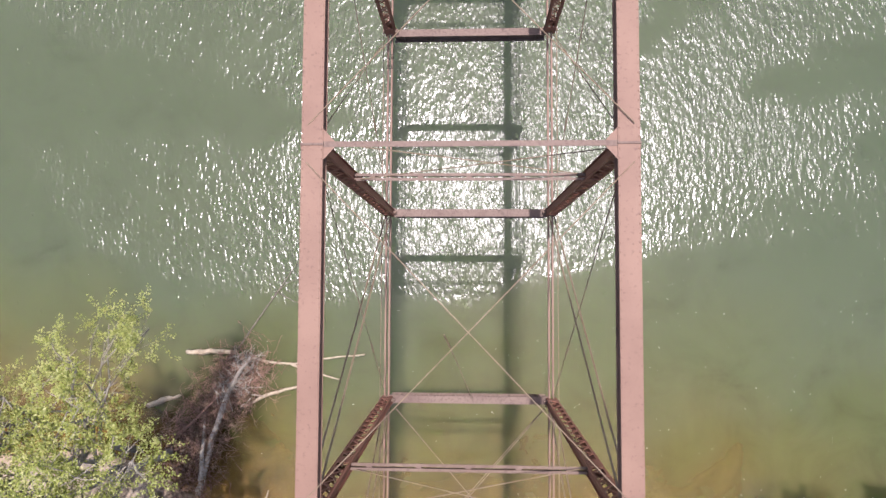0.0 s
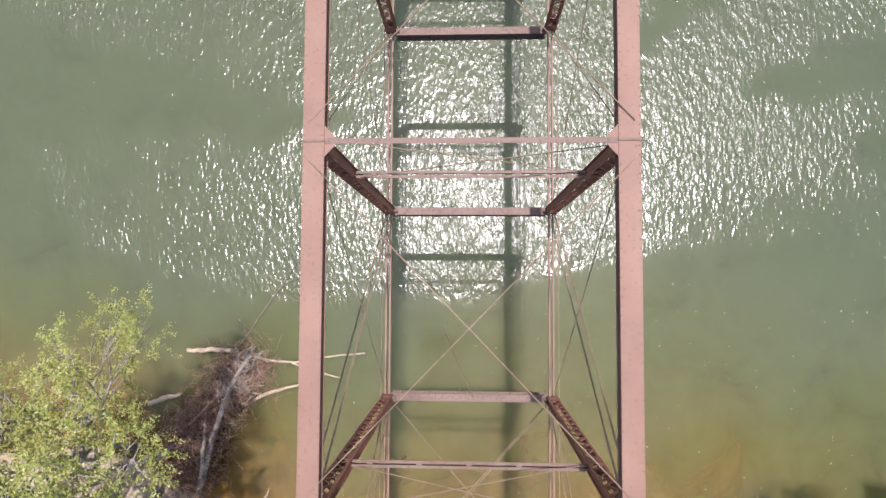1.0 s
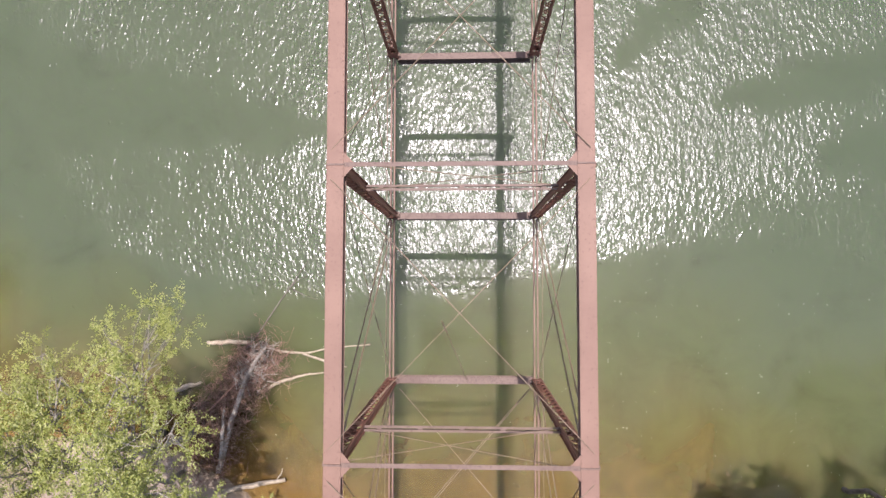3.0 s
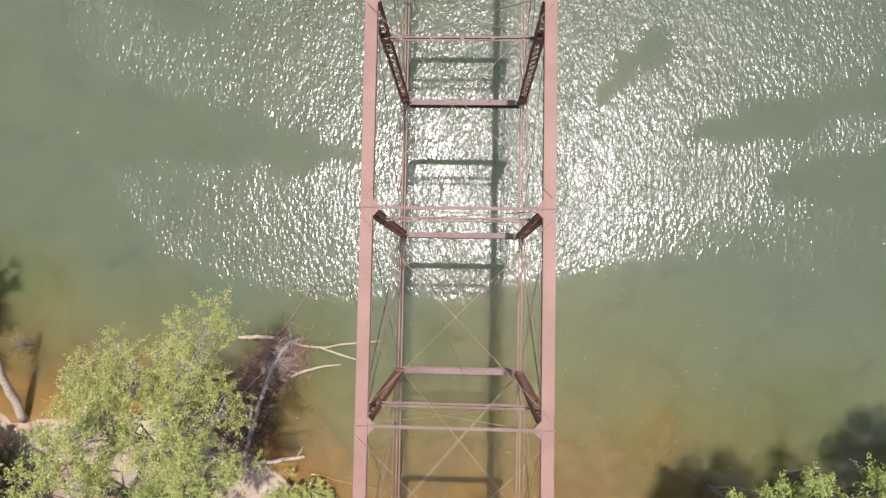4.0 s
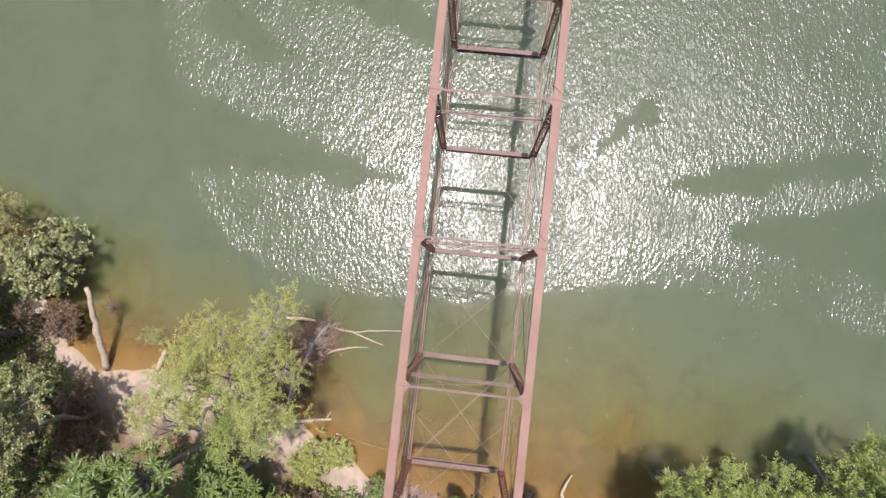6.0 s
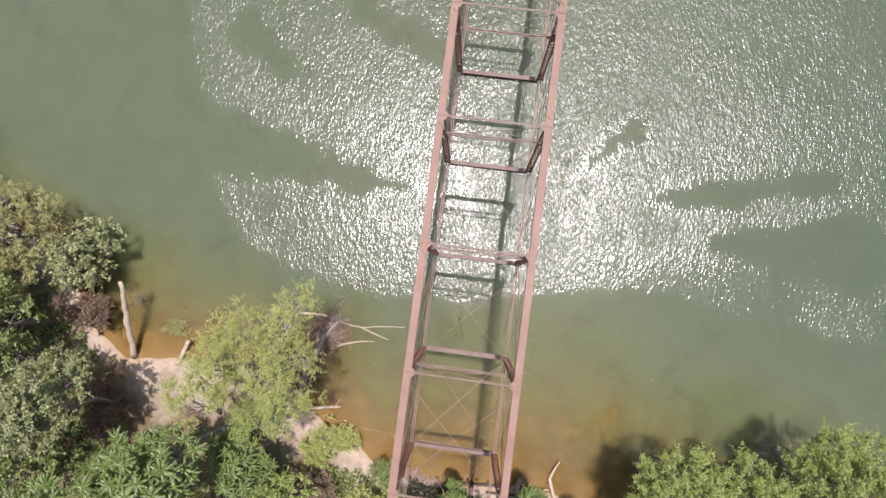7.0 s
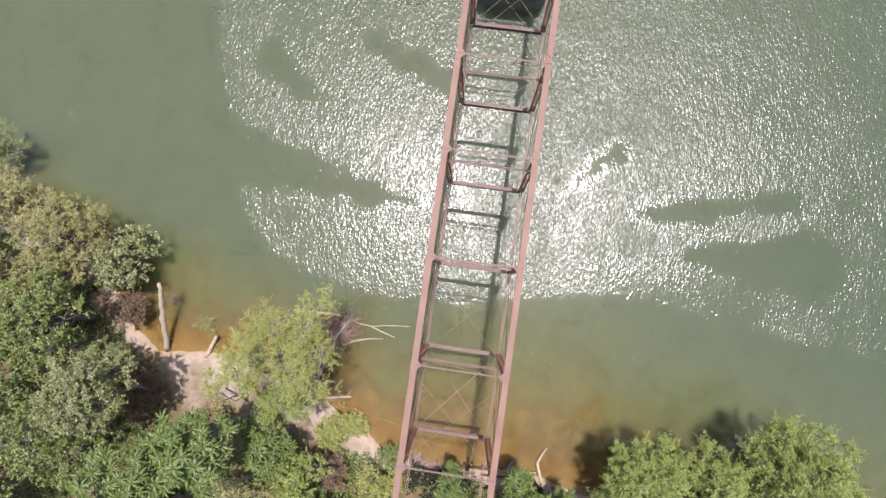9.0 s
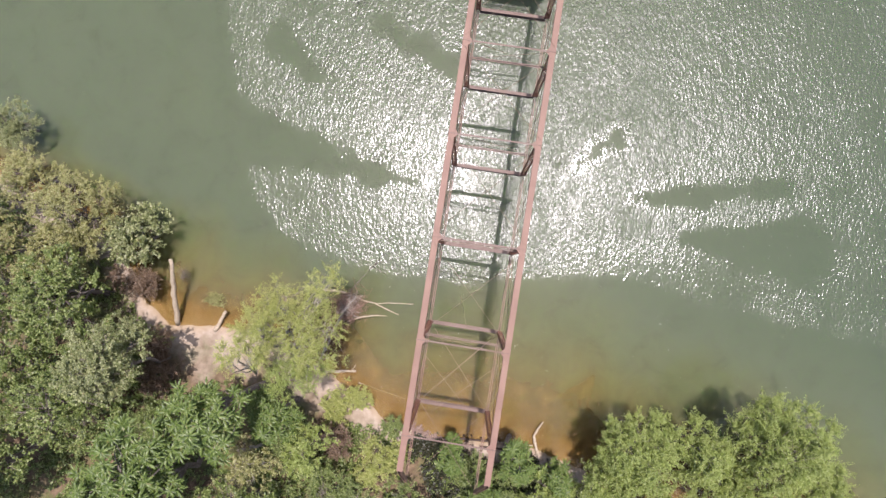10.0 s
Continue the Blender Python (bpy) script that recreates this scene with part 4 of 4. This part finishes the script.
rng = np.random.default_rng(5)
pile = tagged(thing("driftwood_pile", (-10.3, -7.4, 0)), "tangled pile of brown dead branches and roots in shallow water", "driftwood")
O = Vector((-10.3, -7.4, 0))
wood("trunk", [Vector(p) - O for p in ((-9.35, -5.35, 0.55), (-10.1, -6.6, 0.7), (-10.75, -8.4, 0.6), (-11.35, -10.4, 0.35), (-11.6, -11.3, 0.2))], (0.07, 0.10, 0.12, 0.13, 0.14), MAT_PALEBARK, pile, 3)
wood("branch", [Vector(p) - O for p in ((-11.3, -8.0, 0.4), (-11.25, -9.4, 0.7), (-11.4, -10.6, 0.5))], (0.05, 0.09, 0.11), MAT_PALEBARK, pile, 4)
wood("branch", [Vector(p) - O for p in ((-12.9, -9.2, 0.3), (-11.8, -8.2, 0.6), (-10.6, -7.0, 0.7))], (0.08, 0.06, 0.04), MAT_DEBRIS, pile, 5)
wood("branch", [Vector(p) - O for p in ((-9.9, -6.3, 0.6), (-9.3, -7.0, 0.4), (-8.8, -7.1, 0.15))], (0.05, 0.04, 0.02), MAT_PALEBARK, pile, 6)
wood("branch", [Vector(p) - O for p in ((-9.5, -6.6, 0.5), (-8.7, -6.0, 0.35), (-8.1, -5.5, 0.3))], (0.05, 0.035, 0.015), MAT_DEBRIS, pile, 7)
wood("branch", [Vector(p) - O for p in ((-9.6, -5.3, 0.35), (-8.8, -5.62, 0.22), (-7.6, -5.72, 0.14), (-6.6, -5.5, 0.1), (-4.5, -5.28, 0.06))], (0.07, 0.06, 0.05, 0.04, 0.035), MAT_DEADWOOD, pile, 8)
wood("branch", [Vector(p) - O for p in ((-7.7, -5.72, 0.14), (-6.9, -6.0, 0.12), (-5.6, -6.35, 0.08))], (0.045, 0.055, 0.03), MAT_DEADWOOD, pile, 9)
wood("branch", [Vector(p) - O for p in ((-9.8, -7.6, 0.2), (-8.8, -7.05, 0.06), (-7.7, -6.75, 0.02), (-6.6, -6.62, -0.02))], (0.06, 0.07, 0.06, 0.03), MAT_DEADWOOD, pile, 10)
twig_tangle("twig", pile, rng, [(0.75, 1.9, 0.1), (0.3, 0.9, 0.15), (-0.5, 0.1, 0.1), (-1.4, -1.0, 0.1), (-1.9, -2.2, 0.05), (-1.6, -3.6, 0.0)], 0.68, 1900, MAT_DEBRIS, (0.25, 1.0), 0.009)
twig_tangle("root", pile, rng, [(0.9, 2.0, 0.3), (0.4, 1.0, 0.35), (-0.2, 0.2, 0.3)], 0.28, 160, MAT_PALEBARK, (0.3, 0.9), 0.014)
spine = [(0.5 - 2.3 * f + rng.normal(0, 0.5), 1.5 - 4.4 * f + rng.normal(0, 0.45), 0.2 + 0.3 * rng.random()) for f in rng.random(230)]
leaf_cloud("dead_leaf", spine, [(0, 0, 1)] * 230, LEAF_BROWN, pile, rng, 3, 9, 0.45, 0.1, 0.05)
tagged(pile.children[-1], kind="stuff")

lone_log("bleached_log", "short bleached white log floating by the driftwood", [(-12.35, -5.26, 0.10), (-11.3, -5.20, 0.17), (-10.15, -5.22, 0.24)], (0.1, 0.115, 0.095), MAT_DEADWOOD, 21)
lone_log("fallen_sapling", "thin dead sapling lying out over the water", [(-10.0, -5.05, 0.25), (-9.2, -3.8, 0.12), (-8.3, -2.5, 0.1), (-7.5, -1.3, 0.12)], (0.035, 0.03, 0.022, 0.01), MAT_BARK, 22, "driftwood",
         [([(-8.5, -2.7, 0.1), (-7.9, -2.2, 0.2), (-7.3, -2.0, 0.2)], (0.02, 0.015, 0.008)), ([(-8.4, -2.6, 0.1), (-7.6, -3.0, 0.15), (-7.0, -3.2, 0.1)], (0.02, 0.014, 0.006))])
lone_log("dead_tree", "leaning dead trunk with bleached bark at the water edge", [(-24.3, -10.1, 0.0), (-24.05, -8.3, 1.55), (-23.75, -6.3, 3.25), (-23.5, -4.45, 4.8)], (0.25, 0.225, 0.195, 0.14), MAT_DEADWOOD, 23, "stump")
lone_log("dead_tree", "short broken log lying on the sand edge", [(-21.0, -10.2, 0.05), (-20.5, -9.2, 0.35), (-20.1, -8.3, 0.6)], (0.18, 0.17, 0.14), MAT_DEADWOOD, 24, "log")
lone_log("dead_tree", "pale broken stump among waterside shrubs", [(-38.6, 1.2, 0.1), (-38.0, 1.9, 2.0), (-37.2, 2.6, 4.0)], (0.2, 0.17, 0.1), MAT_PALEBARK, 25, "stump")
lone_log("bleached_log", "bleached log sticking out from the bank", [(-11.3, -12.1, 0.35), (-10.0, -11.85, 0.28), (-8.45, -11.6, 0.12)], (0.13, 0.12, 0.09), MAT_DEADWOOD, 26, "log",
         [([(-8.9, -11.65, 0.15), (-8.6, -11.3, 0.3), (-8.5, -11.0, 0.35)], (0.04, 0.03, 0.015))])
lone_log("driftwood_branch", "curved white driftwood branch at the shore", [(7.65, -13.25, 0.35), (7.35, -13.9, 0.25), (7.12, -14.6, 0.16), (7.35, -15.3, 0.2), (7.65, -16.0, 0.3)], (0.05, 0.09, 0.12, 0.12, 0.14), MAT_DEADWOOD, 27, "driftwood")
lone_log("sunken_log", "pale log end sticking out of the water beside the driftwood", [(-14.0, -7.58, 0.10), (-13.4, -7.35, 0.02), (-12.5, -7.1, -0.10)], (0.11, 0.12, 0.09), MAT_DEADWOOD, 29, "log")
lone_log("sunken_log", "pale branch just under the water surface", [(-12.3, -4.65, -0.08), (-11.5, -4.3, -0.1)], (0.07, 0.05), MAT_DEADWOOD, 30, "log")
lone_log("sunken_log", "thin pale pole lying just under the water", [(-8.1, -12.55, -0.05), (-6.2, -12.95, -0.12), (-4.0, -13.3, -0.16)], (0.07, 0.06, 0.04), MAT_DEADWOOD, 33, "log")
lone_log("dead_stick", "upright dead stick on the sand bank", [(-5.6, -16.4, 0.1), (-5.7, -16.0, 0.9), (-5.8, -15.3, 1.8)], (0.05, 0.04, 0.02), MAT_DEADWOOD, 31, "stick")
lone_log("dead_stick", "bent dead stick on the sand bank", [(-8.0, -13.3, 0.1), (-7.9, -13.0, 0.5), (-7.6, -12.8, 0.7)], (0.04, 0.03, 0.015), MAT_DEADWOOD, 32, "stick")

snag = tagged(thing("water_snag", (-24.0, -6.0, 0)), "small twiggy snag standing out of shallow water", "driftwood")
wood("stem", [(0, 0, -0.4), (0.1, 0.1, 0.5), (0.0, 0.25, 1.1)], (0.04, 0.03, 0.015), MAT_BARK, snag, 40, 6)
twig_tangle("twig", snag, rng, [(0, 0.1, 0.5), (0.05, 0.3, 0.9)], 0.22, 60, MAT_BARK, (0.3, 0.8), 0.012)
clump = tagged(thing("grass_clump", (-21.4, -7.6, 0)), "pale grass clump growing in shallow water", "grass")
leaf_cloud("blade", [(rng.normal(0, 0.45), rng.normal(0, 0.25), 0.0) for _ in range(46)], [(0, 0, 1)] * 46, LEAF_DRY, clump, rng, 3, 7, 0.45, 0.28, 0.03, 1.6)
tagged(clump.children[-1], kind="stuff")

# pale fluff and foam specks drifting on the river
V, Fc = [], []
for k in range(1100):
    x, y = rng.normal(6, 9), rng.uniform(-13, 14)
    if y < np.interp(x, SHORE_X, SHORE_Y) + 1.0:
        continue
    r, a = 0.005 + 0.010 * rng.random() ** 3, rng.uniform(0, math.tau)
    o = len(V)
    V += [(x + r * (1 + 0.6 * (j % 2)) * math.cos(a + j * 1.0472), y + r * math.sin(a + j * 1.0472), 0.006) for j in range(6)] + [(x, y, 0.014)]
    Fc += [(o + j, o + (j + 1) % 6, o + 6) for j in range(6)]
m, n, l = material("pale_fluff")
fluff = ramp(n, l, noise_tex(n, l, coords(n, l), 3.0).outputs[0], [(0.3, (0.42, 0.42, 0.36)), (0.7, (0.72, 0.72, 0.66))]).outputs[0]
out(n, l, principled(n, l, fluff, 0.8))
tagged(raw_part("floating_fluff", V, Fc, m), "tiny pale fluff specks floating on the river", "foam", kind="stuff")

# rubble and a wrecked timber crib along the shore below the bridge
bm = bmesh.new()
rr = random.Random(11)
for k in range(330):
    t = rr.random()
    x = -3.2 + 5.0 * t + rr.gauss(0, 0.15)
    y = -15.55 - 0.75 * min(1, t * 1.6) + rr.gauss(0, 0.22)
    r = 0.05 + 0.15 * rr.random() ** 2
    m = Matrix.LocRotScale((x, y, max(0.0, ground_z(x, y)) + r * 0.35), Euler((rr.random() * 3, rr.random() * 3, rr.random() * 3)), (r, r * rr.uniform(0.6, 1), r * rr.uniform(0.4, 0.8)))
    made = bmesh.ops.create_icosphere(bm, subdivisions=1, radius=1.0, matrix=m)
    for v in made["verts"]:
        v.co += Vector((rr.gauss(0, 0.12), rr.gauss(0, 0.12), rr.gauss(0, 0.12))) * r
me = bpy.data.meshes.new("stones")
bm.to_mesh(me)
bm.free()


def stone_material(name, dark, light, scale):
    m, n, l = material(name)
    a, b = noise_tex(n, l, coords(n, l), scale, 6, 0.65), noise_tex(n, l, coords(n, l), scale * 0.15, 3)
    geo = n.new("ShaderNodeNewGeometry")
    col = ramp(n, l, a.outputs[0], [(0.3, dark), (0.7, light)]).outputs[0]
    col = mixcol(n, l, math_node(n, l, 'MULTIPLY', geo.outputs["Random Per Island"], 0.45), col, dark)
    col = mixcol(n, l, math_node(n, l, 'MULTIPLY', b.outputs[0], 0.4), col, dark)
    out(n, l, principled(n, l, col, 0.9, 0, bump(n, l, a.outputs[0], 0.6, 0.03), 0.2))
    return m


MAT_STONE = stone_material("pale_rubble", (0.12, 0.082, 0.064), (0.26, 0.19, 0.155), 9)
MAT_PIER = stone_material("dark_olive_stone", (0.045, 0.045, 0.032), (0.12, 0.112, 0.08), 4)
me.materials.append(MAT_STONE)
tagged(new("stone", me), "pale broken stones heaped along the shore below the bridge", "stones", kind="stuff")

crib = tagged(thing("timber_wreck", (3.4, -15.6, 0.2)), "dark rotten planks and pile stubs along the shore", "timber")
for k, (x0, y0, x1, y1, z) in enumerate(((0.2, 0.15, 3.7, 0.35, 0.32), (-2.4, -0.1, 0.6, 0.1, 0.2), (-0.6, -0.5, 2.4, -0.35, 0.1))):
    bm = bmesh.new()
    bar(bm, (x0, y0, z), (x1, y1, z - 0.1), 0.16 if k else 0.09, 0.07)
    part("plank", bm, MAT_WETWOOD if k else MAT_DEADWOOD, crib)
for k in range(8):
    bm = bmesh.new()
    x = -2.0 + k * 0.62 + rr.uniform(-0.15, 0.15)
    rod(bm, (x, 0.1, -0.7), (x + rr.uniform(-0.08, 0.08), 0.3 + rr.uniform(-0.1, 0.2), rr.uniform(0.5, 1.1)), 0.085, 7, r2=0.065)
    part("pile_stub", bm, MAT_WETWOOD, crib)

# ---------- pier in the river ----------
pier = tagged(thing("bridge_pier", (0, 23.5, -3.3)), "dark olive stone bridge pier with rounded ends standing in water", "pier")


def rounded(bm, hx, hy, z0, z1, batter, n=10):
    rings = []
    for z, k in ((z0, 1.0), (z1, batter)):
        ring = []
        for sx in (1, -1):
            for j in range(n + 1):
                a = -math.pi / 2 + math.pi * j / n
                ring.append(bm.verts.new((sx * (hx - hy + hy * math.cos(a)) * k, sx * hy * math.sin(a) * k, z)))
        rings.append(ring)
    m = len(rings[0])
    for i in range(m):
        bm.faces.new((rings[0][i], rings[0][(i + 1) % m], rings[1][(i + 1) % m], rings[1][i]))
    bm.faces.new(rings[0][::-1]), bm.faces.new(rings[1])


for k in range(7):
    bm = bmesh.new()
    f = 1.0 - 0.012 * k
    rounded(bm, 3.0 * f, 1.5 * f, k * 1.25 + 0.012, (k + 1) * 1.25 - 0.012, 0.992)
    part("course", bm, MAT_PIER, pier)
bm = bmesh.new()
rounded(bm, 3.0, 1.52, 8.762, 9.12, 0.98)
part("coping", bm, MAT_PIER, pier)
